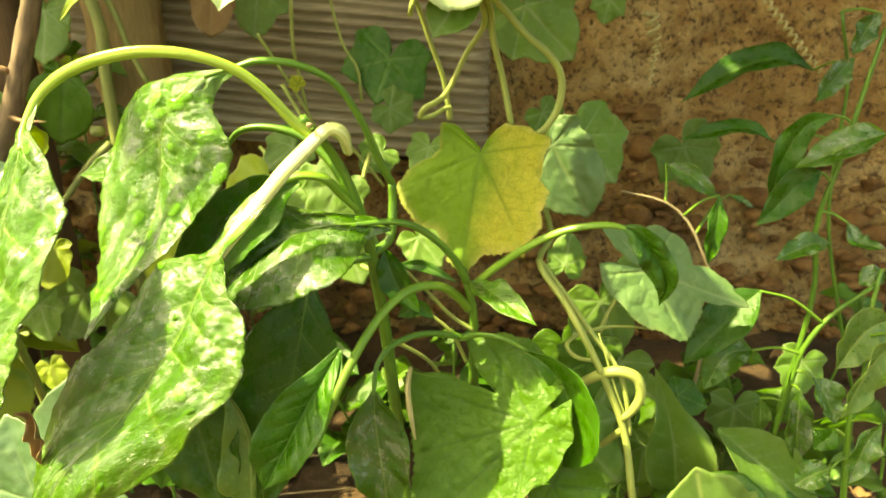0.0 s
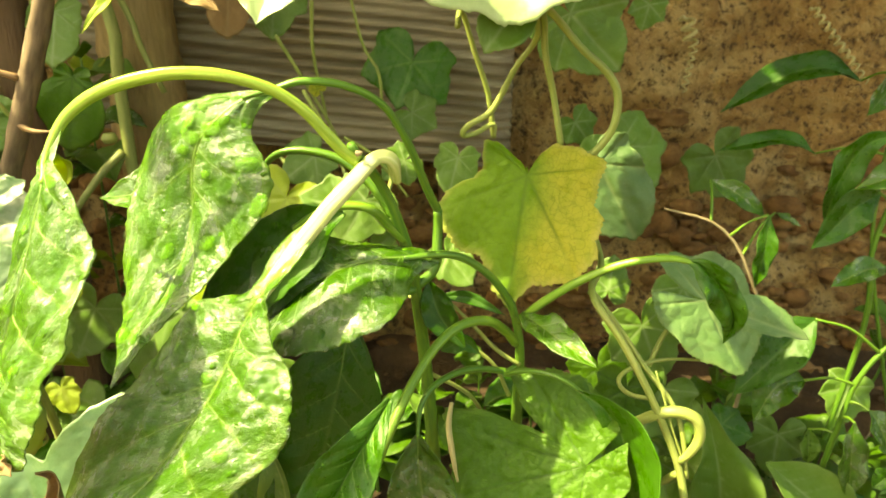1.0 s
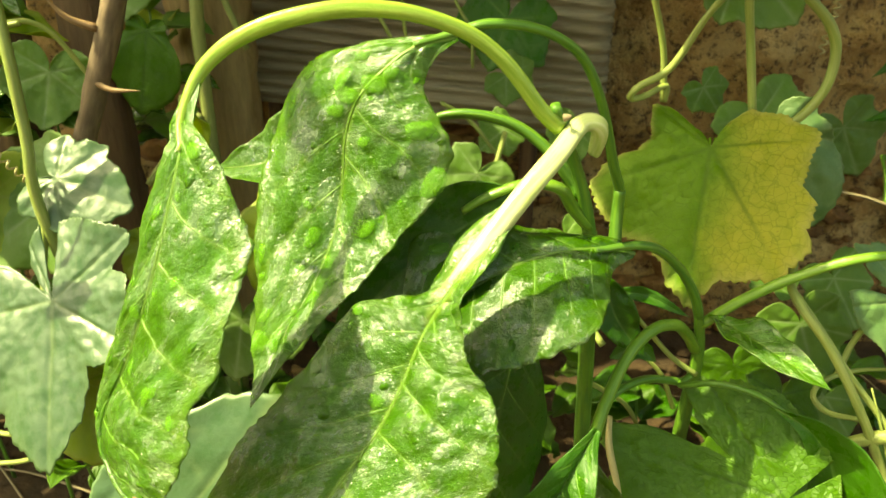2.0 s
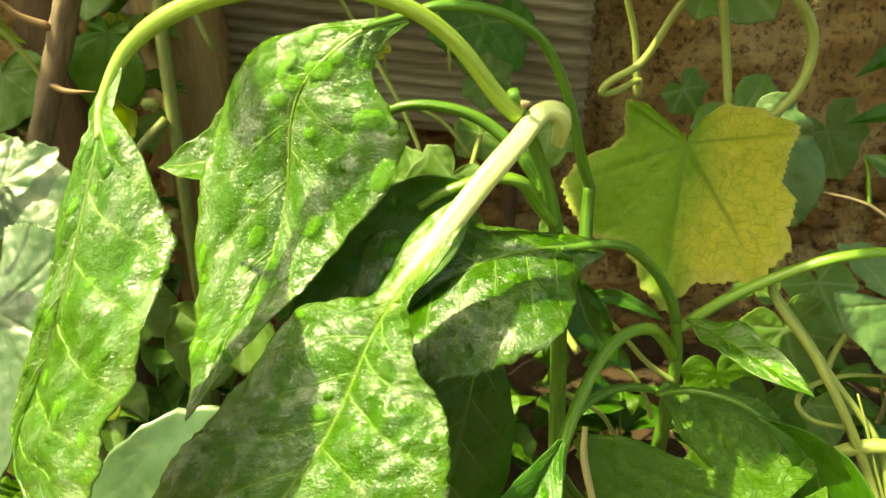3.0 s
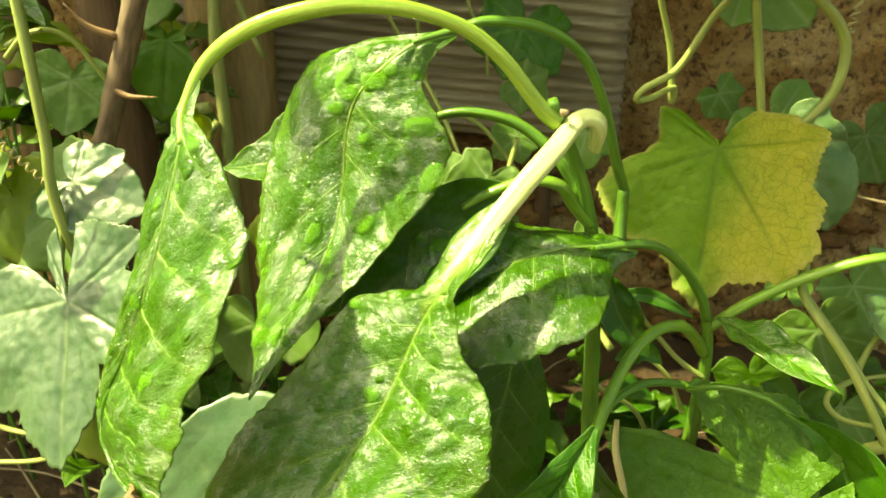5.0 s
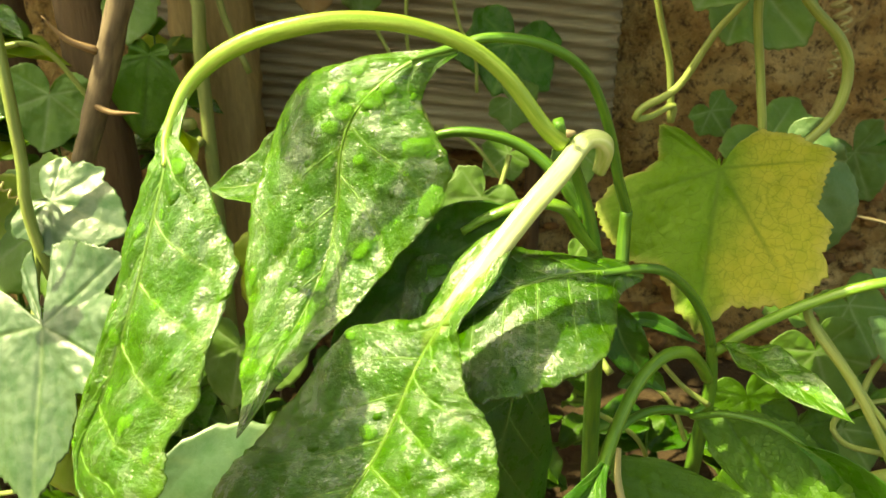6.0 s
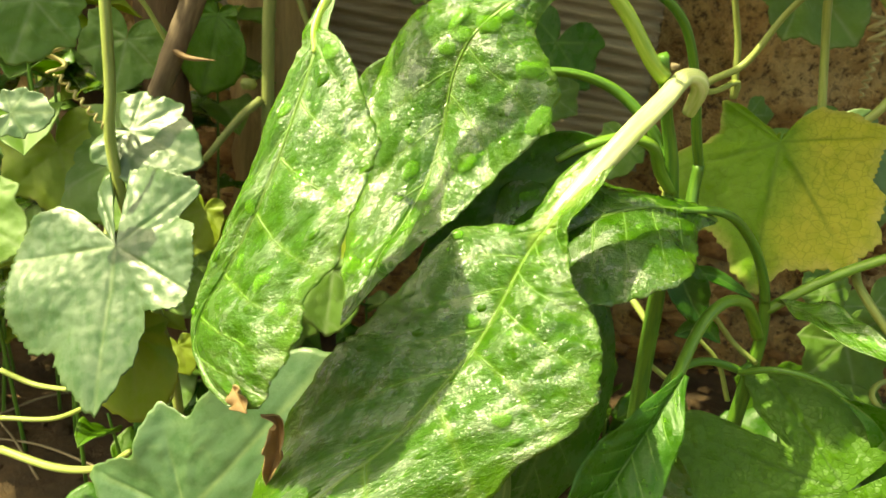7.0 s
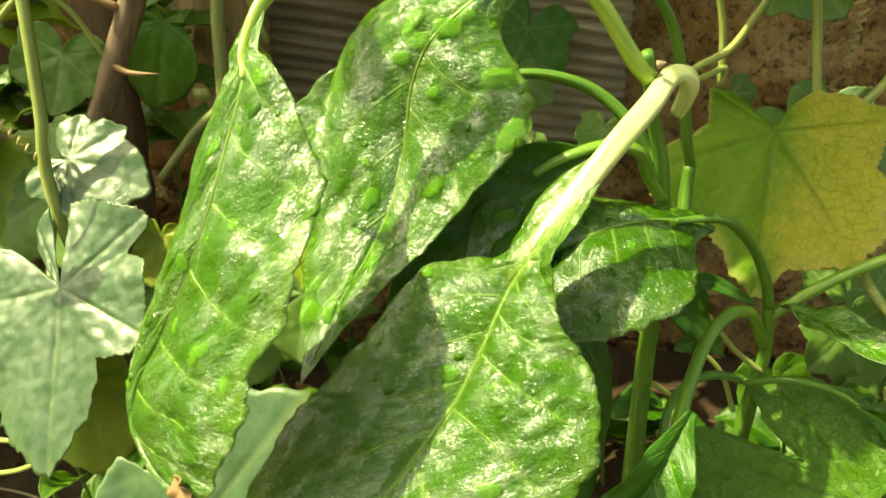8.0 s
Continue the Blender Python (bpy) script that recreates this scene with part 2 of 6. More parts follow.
def wall_material():
    """Old mud plaster: tan and grey-brown patches, pits, straw-coloured flecks, and dark grit that paints shade between
    grains.
    """
    m, nt = node_material("mud_plaster")
    lk = nt.links
    tc = nt.nodes.new("ShaderNodeTexCoord").outputs["Object"]
    broad, mid, grit, sand = tex_noise(nt, tc, 6.0, 4, 0.6), tex_noise(nt, tc, 24.0, 6, 0.7), tex_noise(nt, tc, 110.0, 5, 0.7), tex_noise(nt, tc, 420.0, 3, 0.6)
    col = ramp(nt, broad, [(0.34, (0.48, 0.28, 0.10)), (0.5, (0.62, 0.40, 0.16)), (0.66, (0.68, 0.50, 0.25))])
    col = mix_col(nt, ramp(nt, mid, [(0.40, (0.85, 0.85, 0.85)), (0.56, (0, 0, 0))]), col, (0.40, 0.22, 0.075))
    col = mix_col(nt, ramp(nt, mid, [(0.56, (0, 0, 0)), (0.72, (0.7, 0.7, 0.7))]), col, (0.52, 0.37, 0.18))
    # Darkens the low spots of the grit bump: grain shading put into the colour.
    col = mix_col(nt, ramp(nt, grit, [(0.36, (0.95, 0.95, 0.95)), (0.50, (0, 0, 0))]), col, (0.10, 0.050, 0.018))
    col = mix_col(nt, ramp(nt, sand, [(0.60, (0, 0, 0)), (0.70, (0.8, 0.8, 0.8))]), col, (0.56, 0.43, 0.24))
    pb = nt.nodes.new("ShaderNodeBsdfPrincipled")
    lk.new(col, pb.inputs["Base Color"])
    pb.inputs["Roughness"].default_value = 0.85
    pit = nt.nodes.new("ShaderNodeTexVoronoi")
    pit.inputs["Scale"].default_value = 75.0
    lk.new(tc, pit.inputs["Vector"])
    hole = ramp(nt, pit.outputs["Distance"], [(0.05, (0, 0, 0)), (0.32, (1, 1, 1))])
    bump = nt.nodes.new("ShaderNodeBump")
    bump.inputs["Strength"].default_value, bump.inputs["Distance"].default_value = 1.0, 0.016
    lk.new(mathn(nt, "ADD", mathn(nt, "MULTIPLY_ADD", grit, 0.9, mathn(nt, "MULTIPLY", sand, 0.25)), mathn(nt, "MULTIPLY_ADD", mid, 0.9, mathn(nt, "MULTIPLY", hole, 0.28))), bump.inputs["Height"])
    lk.new(bump.outputs[0], pb.inputs["Normal"])
    out = nt.nodes.new("ShaderNodeOutputMaterial")
    lk.new(pb.outputs[0], out.inputs[0])
    return m


WALL = wall_material()
RUBBLE = rough_material("reddish_earth", [(0.3, (0.16, 0.075, 0.026)), (0.5, (0.33, 0.165, 0.055)), (0.7, (0.46, 0.26, 0.10))], 22.0, 140.0, 1.0, 0.006, 0.9)
SOIL = rough_material("soil", [(0.3, (0.045, 0.026, 0.011)), (0.5, (0.105, 0.060, 0.026)), (0.72, (0.20, 0.115, 0.050))], 9.0, 120.0, 1.0, 0.008, 0.92)
PLANK = rough_material("weathered_wood", [(0.32, (0.26, 0.21, 0.14)), (0.5, (0.40, 0.33, 0.23)), (0.7, (0.52, 0.45, 0.33))], 5.0, 60.0, 0.8, 0.003, 0.8, stretch=(0.35, 1, 6.0))
POST = rough_material("post_wood", [(0.32, (0.30, 0.19, 0.085)), (0.5, (0.43, 0.29, 0.13)), (0.7, (0.55, 0.40, 0.20))], 6.0, 60.0, 0.7, 0.003, 0.75, stretch=(5.0, 5.0, 0.4))
POST_DARK = rough_material("dark_post_wood", [(0.32, (0.10, 0.055, 0.03)), (0.5, (0.17, 0.095, 0.05)), (0.7, (0.25, 0.15, 0.08))], 6.0, 60.0, 0.7, 0.003, 0.8, stretch=(5.0, 5.0, 0.4))


def water_material():
    """Water beads with a bright, wet skin: half clear, half painted green for the light they gather."""
    m, nt = node_material("water")
    clear, pb = nt.nodes.new("ShaderNodeBsdfTransparent"), nt.nodes.new("ShaderNodeBsdfPrincipled")
    clear.inputs["Color"].default_value = (0.96, 1.0, 0.92, 1)
    # Green stands in for light focused through the drop onto the leaf.
    pb.inputs["Base Color"].default_value = (0.13, 0.34, 0.03, 1)
    pb.inputs["Roughness"].default_value, pb.inputs["IOR"].default_value = 0.07, 1.33
    mx = nt.nodes.new("ShaderNodeMixShader")
    mx.inputs[0].default_value = 0.5
    nt.links.new(clear.outputs[0], mx.inputs[1])
    nt.links.new(pb.outputs[0], mx.inputs[2])
    out = nt.nodes.new("ShaderNodeOutputMaterial")
    nt.links.new(mx.outputs[0], out.inputs[0])
    return m


WATER = water_material()


# ---- builders ----
def V(p):
    return Vector(p)


def spline(points, n):
    """n + 1 points along a smooth curve through the given ones, evenly spaced."""
    pts = [Vector(p) for p in points]
    if len(pts) == 2:
        return [pts[0].lerp(pts[1], k / n) for k in range(n + 1)]
    ext = [pts[0] * 2 - pts[1]] + pts + [pts[-1] * 2 - pts[-2]]
    dense = []
    for i in range(1, len(ext) - 2):
        p0, p1, p2, p3 = ext[i - 1:i + 3]
        for k in range(16):
            t = k / 16
            dense.append(0.5 * ((2 * p1) + (p2 - p0) * t + (2 * p0 - 5 * p1 + 4 * p2 - p3) * t * t + (3 * p1 - p0 - 3 * p2 + p3) * t ** 3))
    dense.append(pts[-1])
    cum = [0.0]
    for a, b in zip(dense, dense[1:]):
        cum.append(cum[-1] + (b - a).length)
    out, j = [], 0
    for k in range(n + 1):
        s = cum[-1] * k / n
        while j < len(cum) - 2 and cum[j + 1] < s:
            j += 1
        f = (s - cum[j]) / max(1e-9, cum[j + 1] - cum[j])
        out.append(dense[j].lerp(dense[j + 1], min(1, max(0, f))))
    return out


def along(points, n):
    """n + 1 points along a smooth curve, spaced evenly from control point to control point."""
    pts = [Vector(p) for p in points]
    ext = [pts[0] * 2 - pts[1]] + pts + [pts[-1] * 2 - pts[-2]]
    out = []
    for k in range(n + 1):
        x = k / n * (len(pts) - 1)
        i = min(len(pts) - 2, int(x))
        t = x - i
        p0, p1, p2, p3 = ext[i:i + 4]
        out.append(0.5 * ((2 * p1) + (p2 - p0) * t + (2 * p0 - 5 * p1 + 4 * p2 - p3) * t * t + (3 * p1 - p0 - 3 * p2 + p3) * t ** 3))
    return out


def profile(values, s):
    """Smooth value at s from evenly spaced ones."""
    x = s * (len(values) - 1)
    i = min(len(values) - 2, int(x))
    f = x - i
    g = [values[max(0, min(len(values) - 1, i + k))] for k in (-1, 0, 1, 2)]
    r = 0.5 * (2 * g[1] + (g[2] - g[0]) * f + (2 * g[0] - 5 * g[1] + 4 * g[2] - g[3]) * f * f + (3 * g[1] - g[0] - 3 * g[2] + g[3]) * f ** 3)
    return max(0.0, r)


def grid_mesh(name, verts, faces, uvs=None, veins=None, margins=None):
    me = bpy.data.meshes.new(name)
    me.from_pydata([tuple(v) for v in verts], [], faces)
    if uvs is not None:
        layer = me.uv_layers.new(name="UVMap")
        for loop in me.loops:
            layer.data[loop.index].uv = uvs[loop.vertex_index]
    for key, vals in (("vein", veins), ("margin", margins)):
        if vals is not None:
            att = me.attributes.new(key, "FLOAT", "POINT")
            att.data.foreach_set("value", vals)
    me.polygons.foreach_set("use_smooth", [True] * len(me.polygons))
    me.update()
    return me


def hang(ob, parent):
    ob.parent = parent
    return ob


def mesh_part(name, me, material, parent, label=""):
    ob = new(name, me)
    if material:
        me.materials.append(material)
    if parent:
        hang(ob, parent)
    if label:
        tagged(ob, label)
    return ob


def thicken(ob, thickness):
    mod = ob.modifiers.new("thickness", "SOLIDIFY")
    mod.thickness, mod.offset = thickness, 0.0
    return ob


def tube_mesh(name, points, radii, sides=10, n=None, ridge=0.0, ridges=4, wobble=0.0, seed=0):
    """A tapered stalk through points; ridge: depth of lengthwise grooves as a share of the radius."""
    n = n or max(8, 8 * (len(points) - 1))
    line = spline(points, n)
    verts, faces, uvs = [], [], []
    t0 = (line[1] - line[0]).normalized()
    nor = t0.orthogonal().normalized()
    length = 0.0
    for i, p in enumerate(line):
        t = (line[min(n, i + 1)] - line[max(0, i - 1)]).normalized()
        nor = (nor - t * nor.dot(t)).normalized()
        bi = t.cross(nor)
        r = profile(radii, i / n)
        if i:
            length += (p - line[i - 1]).length
        for k in range(sides):
            a = 2 * math.pi * k / sides
            rr = r * (1 + ridge * math.cos(ridges * a)) * (1 + wobble * noise.noise(Vector((p.x * 60 + seed, p.y * 60 + k, p.z * 60))))
            verts.append(p + (nor * math.cos(a) + bi * math.sin(a)) * rr)
            uvs.append((k / sides, length * 10))
    for i in range(n):
        for k in range(sides):
            a, b = i * sides + k, i * sides + (k + 1) % sides
            faces.append((a, b, b + sides, a + sides))
    faces.append(tuple(range(sides))[::-1])
    faces.append(tuple(n * sides + k for k in range(sides)))
    return grid_mesh(name, verts, faces, uvs)


def stalk(name, points, radii, material, parent, label="", **kw):
    return mesh_part(name, tube_mesh(name, points, [r / 1000 for r in radii], **kw), material, parent, label)


OVATE = (0.10, 0.62, 0.95, 1.0, 0.90, 0.68, 0.38, 0.0)
LANCE = (0.08, 0.50, 0.85, 1.0, 0.95, 0.75, 0.45, 0.0)


def blade(name, mid, left, right, material, parent, face=(0, -1, 0.45), face_tip=None, fold=(18, 18), curl=(10, 10), fold_tip=None, wave=1.0, bulge=1.0, veins=8, n=56, m=15, seed=1, label="", rib=1.0, rib_material=None, scale_profile=OVATE, thickness=0.0004, drops=0, fine_drops=0, side_veins=False, edges=None, camber=0.07, drop_sizes=(0.8, 1.1, 1.4, 1.7, 2.1, 2.7), pale_base=0.0):
    """A pinnate leaf. mid: midrib from base to tip; left, right: half widths in cm (one number, or evenly spaced values);
    face: where the upper side looks; fold, curl: degrees by which each half rises from the midrib, and bends further to its margin. edges: the two margins
    as curves with a point for each point of the midrib, in place of the widths; camber: how far each half swells between midrib and margin."""
    line = spline(mid, n)
    if edges:
        line, rims = along(mid, n), [along(e, n) for e in edges]
        left, right = [[(line[k] - rim[k]).length * 100 for k in range(0, n + 1, 4)] for rim in rims]
    length = sum((b - a).length for a, b in zip(line, line[1:]))
    if isinstance(left, (int, float)):
        left = [left * q for q in scale_profile]
    if isinstance(right, (int, float)):
        right = [right * q for q in scale_profile]
    f0, f1 = V(face).normalized(), V(face_tip or face).normalized()
    verts, uvs, vein, margin, normals = [], [], [], [], []
    for i, p in enumerate(line):
        s = i / n
        t = (line[min(n, i + 1)] - line[max(0, i - 1)]).normalized()
        up = f0.lerp(f1, s)
        up = (up - t * up.dot(t)).normalized()
        side = up.cross(t)
        if edges:
            side = (rims[1][i] - rims[0][i]).normalized()
            up = t.cross(side).normalized()
            side = up.cross(t)
        normals.append((up.copy(), side.copy()))
        for j in range(-m, m + 1):
            v = j / m
            h = 1 if j > 0 else 0
            w = profile(right if h else left, s) / 100
            if edges:
                w = max(1e-5, (rims[h][i] - p).length)
            w *= 1 + 0.06 * noise.noise(Vector((s * 10, seed + h * 7.3, 0.0))) + 0.025 * noise.noise(Vector((s * 31, seed + h * 7.3, 0.0)))
            x, z, steps = 0.0, 0.0, max(1, abs(j))
            for q in range(steps):
                a = radians(fold[h] + (((fold_tip[h] - fold[h]) * min(1.0, max(0.0, s - 0.38) / 0.2)) if fold_tip else 0.0) + curl[h] * (q + 0.5) / m)
                x += math.cos(a) * w / m if j else 0
                z += math.sin(a) * w / m if j else 0
            x = math.copysign(x, v) if j else 0
            av = abs(v)
            if edges:
                z = 0.0
            q = s * veins - av * 1.35 + (0.5 if h else 0.0)
            ph = q - math.floor(q)
            dist = min(ph, 1 - ph)
            live = min(1.0, w * 100)
            z += bulge * 0.0009 * live * (0.55 + 1.1 * noise.noise(Vector((s * 6.5, v * 2.2, seed + 3.0)))) * (abs(math.sin(math.pi * ph)) ** 0.7 - 0.35) * math.sin(math.pi * min(1, av * 1.15)) ** 0.6
            z += wave * 0.0030 * live * av * av * (math.sin(s * 15 + seed * 2.1 + 1.7 * h) * 0.6 + noise.noise(Vector((s * 7, seed * 3.1, v * 1.5))))
            z += bulge * 0.0008 * live * noise.noise(Vector((s * length * 80, v * w * 80, seed))) * min(1, av * 3)
            z += bulge * 0.00010 * live * noise.noise(Vector((s * length * 320, v * w * 320, seed))) * min(1, av * 3)
            if edges:
                lace = 0.035 * noise.noise(Vector((s * 24, seed + h * 7.3, 0.0))) + 0.03 * noise.noise(Vector((s * 60, seed + h * 5.3, 0.0)))
                z += camber * w * math.sin(math.pi * av) - 0.0006 * max(0.0, 1 - av / 0.05)
                q = Vector((s * length * 115, v * w * 115, seed + 2.0))
                z += bulge * 0.0007 * live * min(1, av * 4) * (0.5 - min(1.0, 2.6 * abs(noise.noise(q)))) * (0.6 + noise.noise(q * 0.23))
                z += bulge * 0.00025 * live * min(1, av * 4) * noise.noise(q * 2.6)
                verts.append(p.lerp(rims[h][i], av * (1 + lace * av)) + up * z)
            else:
                verts.append(p + side * x + up * z)
            uvs.append((v * w * 10 + seed * 1.7, s * length * 10))
            rib_w = 0.06 * (1 - 0.7 * s) + pale_base * max(0.0, 0.32 - s) / 0.32
            vv = max(0.0, 1 - av / rib_w) if av < rib_w else 0.0
            side_v = max(0.0, 1 - dist / 0.055) * (1 - av * 0.6)
            vein.append(max(min(1.0, vv * 1.6), side_v))
            margin.append(av ** 3)
    cols = 2 * m + 1
    faces = [(i * cols + j, i * cols + j + 1, (i + 1) * cols + j + 1, (i + 1) * cols + j) for i in range(n) for j in range(cols - 1)]
    ob = mesh_part(name, grid_mesh(name, verts, faces, uvs, vein, margin), material, parent, label)
    thicken(ob, thickness)
    if rib:
        wid = max(max(left), max(right))
        path = [line[k] + normals[k][0] * (-0.0003) for k in range(0, n + 1, max(1, n // 10))]
        r0 = 0.10 * wid ** 0.5 * 5.5 * rib
        stalk("midrib", path, [r0, r0 * 0.55, r0 * 0.34, r0 * 0.2, 0.1], rib_material or RIB, ob, n=n, sides=8, seed=seed)
    if side_veins:
        for h in (0, 1):
            for q in range(0, veins):
                pts = []
                for k in range(13):
                    av = 0.02 + 0.9 * k / 12
                    sv = (q + (0.0 if not h else -0.5) + 1.35 * av) / veins
                    if sv > 0.97:
                        break
                    if sv < 0.02:
                        continue
                    x, i = av * m * (1 if h else -1) + m, int(sv * n)
                    j, fx, fi = int(x), x - int(x), sv * n - int(sv * n)
                    low = verts[i * cols + j].lerp(verts[i * cols + j + 1], fx)
                    high = verts[(i + 1) * cols + j].lerp(verts[(i + 1) * cols + j + 1], fx)
                    pts.append(low.lerp(high, fi))
                if len(pts) > 4 and (pts[-1] - pts[0]).length > 0.006:
                    stalk("vein", pts, [0.42, 0.36, 0.30, 0.24, 0.1], VEIN, ob, n=24, sides=6)
    rng = random.Random(seed)
    for k in range(drops):
        i, j = rng.randint(int(n * 0.18), int(n * 0.88)), rng.choice([-1, 1]) * rng.randint(2, m - 2)
        place_drop(ob, verts, cols, i, j + m, rng.choice(drop_sizes), rng)
    if fine_drops:
        sprinkle(ob, verts, cols, n, m, fine_drops, rng)
    return ob


def drop_shape(rng, size, sides=9, rings=4):
    """A flattened water bead with an uneven outline, size in mm."""
    a, b = rng.uniform(0.75, 1.3), rng.uniform(0, 6.28)
    verts, faces = [], []
    for r in range(rings):
        th = (r / rings) * math.pi / 2
        for k in range(sides):
            an = 2 * math.pi * k / sides
            rad = size / 1000 * math.cos(th) * (1 + 0.22 * math.cos(2 * an + b) + 0.1 * math.cos(3 * an + b * 2))
            verts.append((rad * math.cos(an) * a, rad * math.sin(an), size / 1000 * 0.26 * math.sin(th) ** 0.8))
    verts.append((0, 0, size / 1000 * 0.265))
    for r in range(rings - 1):
        for k in range(sides):
            q = (k + 1) % sides
            faces.append((r * sides + k, r * sides + q, (r + 1) * sides + q, (r + 1) * sides + k))
    for k in range(sides):
        faces.append(((rings - 1) * sides + k, (rings - 1) * sides + (k + 1) % sides, rings * sides))
    return verts, faces


def surface_frame(verts, cols, i, j):
    p = verts[i * cols + j]
    du = verts[(i + 1) * cols + j] - verts[(i - 1) * cols + j]
    dv = verts[i * cols + j + 1] - verts[i * cols + j - 1]
    nz = dv.cross(du).normalized() if dv.length > 0 and du.length > 0 else Vector((0, 0, 1))
    nx = du.normalized()
    ny = nz.cross(nx)
    return p, nx, ny, -nz


def place_drop(leaf, verts, cols, i, j, size, rng):
    p, nx, ny, nz = surface_frame(verts, cols, i, j)
    if nz.y > 0:
        nz = -nz
    ny = nz.cross(nx)
    vs, fs = drop_shape(rng, size)
    me = grid_mesh("water_drop", [p + nx * a + ny * b + nz * (c + 0.0002) for a, b, c in vs], fs)
    mesh_part("water_drop", me, WATER, leaf, "clear water drop, its inner light painted green")


def sprinkle(leaf, verts, cols, n, m, count, rng):
    allv, allf = [], []
    for _ in range(count):
        i, j = rng.randint(3, n - 4), rng.randint(1, 2 * m - 1)
        p, nx, ny, nz = surface_frame(verts, cols, i, j)
        if nz.y > 0:
            nz = -nz
        ny = nz.cross(nx)
        off = nx * rng.uniform(-1, 1) * 0.001 + ny * rng.uniform(-1, 1) * 0.001
        vs, fs = drop_shape(rng, rng.uniform(0.25, 0.75), 6, 3)
        k = len(allv)
        allv += [p + off + nx * a + ny * b + nz * (c + 0.0002) for a, b, c in vs]
        allf += [tuple(q + k for q in f) for f in fs]
    tagged(mesh_part("dew", grid_mesh("dew", allv, allf), WATER, leaf, "tiny water beads"), kind="stuff")


def palmate(name, heart, tip, face, size, material, parent, lobes=(1.0, 0.86, 0.74), sinus=0.35, depth=0.16, cup=(0.0, 0.0), wave=1.0, rings=26, spokes=120, seed=1, label="", teeth=0.035, spread=(0, 58, 112), emboss=0.5, outline=None, ribs=None):
    """A lobed gourd leaf. heart: where the stalk meets it; tip: the end of its middle lobe; face: where the upper side looks; size: scale of the
    side lobes against the middle one; cup: bending along and across, in 1/m. outline: the margin as (degrees from the middle lobe, reach), and ribs: the main veins' degrees."""
    o, tp = V(heart), V(tip)
    yd = (tp - o)
    big = yd.length
    yd = yd.normalized()
    nz = V(face)
    nz = (nz - yd * nz.dot(yd)).normalized()
    xd = nz.cross(yd)
    verts, uvs, vein, margin, faces = [], [], [], [], []
    angs = [radians(a) for a in (-spread[2], -spread[1], 0, spread[1], spread[2])]
    lens = [lobes[2], lobes[1], lobes[0], lobes[1], lobes[2]]
    if ribs:
        angs = [radians(a) for a in ribs]
    for k in range(spokes + 1):
        phi = -math.pi * 0.965 + 2 * math.pi * 0.965 * k / spokes
        r = 0.0
        for a, l in zip(angs, lens):
            d = abs(phi - a)
            reach = l * (1 if a == 0 else size) * max(0.0, 1 - depth * (d / 0.5) ** 1.5)
            r = max(r, reach * (1 + 0.07 * math.exp(-(d / 0.10) ** 2)))
        back = abs(phi) / math.pi
        r = max(r, size * lobes[2] * (0.55 if back > 0.70 else 0.30))
        if back > 0.80:
            r *= 1 - (1 - sinus) * min(1.0, (back - 0.80) / 0.165) ** 2
        if outline:
            deg = math.degrees(phi)
            ring = [(outline[-1][0] - 360, outline[-1][1]), *outline, (outline[0][0] + 360, outline[0][1])]
            r = next(r0 + (r1 - r0) * (0.5 - 0.5 * math.cos(math.pi * (deg - a0) / (a1 - a0))) for (a0, r0), (a1, r1) in zip(ring, ring[1:]) if a0 <= deg <= a1)
        r *= 1 + teeth * (abs(((k * 0.37 + seed) % 1.0) - 0.5) * 2 - 0.5) + 0.05 * noise.noise(Vector((phi * 2.5, seed, 0)))
        for q in range(rings + 1):
            s = q / rings
            x, y = math.sin(phi) * r * s * big, math.cos(phi) * r * s * big
            near = min(abs(phi - a) for a in angs)
            z = cup[0] * y * y + cup[1] * x * x
            rel = s * big
            z -= min(1.0, big / 0.06) * 0.0008 * math.exp(-(near * rel / 0.0022) ** 2) * min(1, s * 3)
            z += min(1.0, big / 0.07) * 0.0022 * wave * s * s * math.sin(phi * 7 + seed) + min(1.0, big / 0.07) * wave * 0.004 * s * noise.noise(Vector((x * 25, y * 25, seed)))
            z += 0.0006 * noise.noise(Vector((x * 190, y * 190, seed)))
            if emboss:
                near_d = noise.voronoi(Vector((x * 120 + seed, y * 120, 0.3 * noise.noise(Vector((x * 90, y * 90, seed))))))[0]
                z += min(1.0, big / 0.05) * emboss * 0.0011 * min(1, s * 3) * (min(1.0, 2.4 * (near_d[1] - near_d[0])) - 0.6)
                z += min(1.0, big / 0.05) * emboss * 0.0009 * min(1, s * 3) * (min(1.0, 3.2 * abs(noise.noise(Vector((x * 45, y * 45, seed + 4.0))))) - 0.6)
            verts.append(o + xd * x + yd * y + nz * z)
            uvs.append((x * 10 + seed * 1.3, y * 10))
            vw = 0.0012 * (1.25 - s)
            mv = math.exp(-(near * rel / vw) ** 2) if rel > 0 else 1
            lat = abs(((rel / big * 6 - near * 5) % 1.0) - 0.5)
            vein.append(min(1.0, max(mv, 0.6 * max(0, 1 - lat / 0.06) * min(1, s * 2) * (1 if near > 0.05 else 0))))
            margin.append(s ** 9)
    c = rings + 1
    for k in range(spokes):
        for q in range(rings):
            a = k * c + q
            faces.append((a, a + 1, a + c + 1, a + c))
    ob = mesh_part(name, grid_mesh(name, verts, faces, uvs, vein, margin), material, parent, label)
    return thicken(ob, 0.00035)


def thing(name, label, category, at=(0, 0, 0), group="", kind=""):
    ob = new(name)
    ob.empty_display_size = 0.02
    tagged(ob, label, category, group, kind)
    return ob


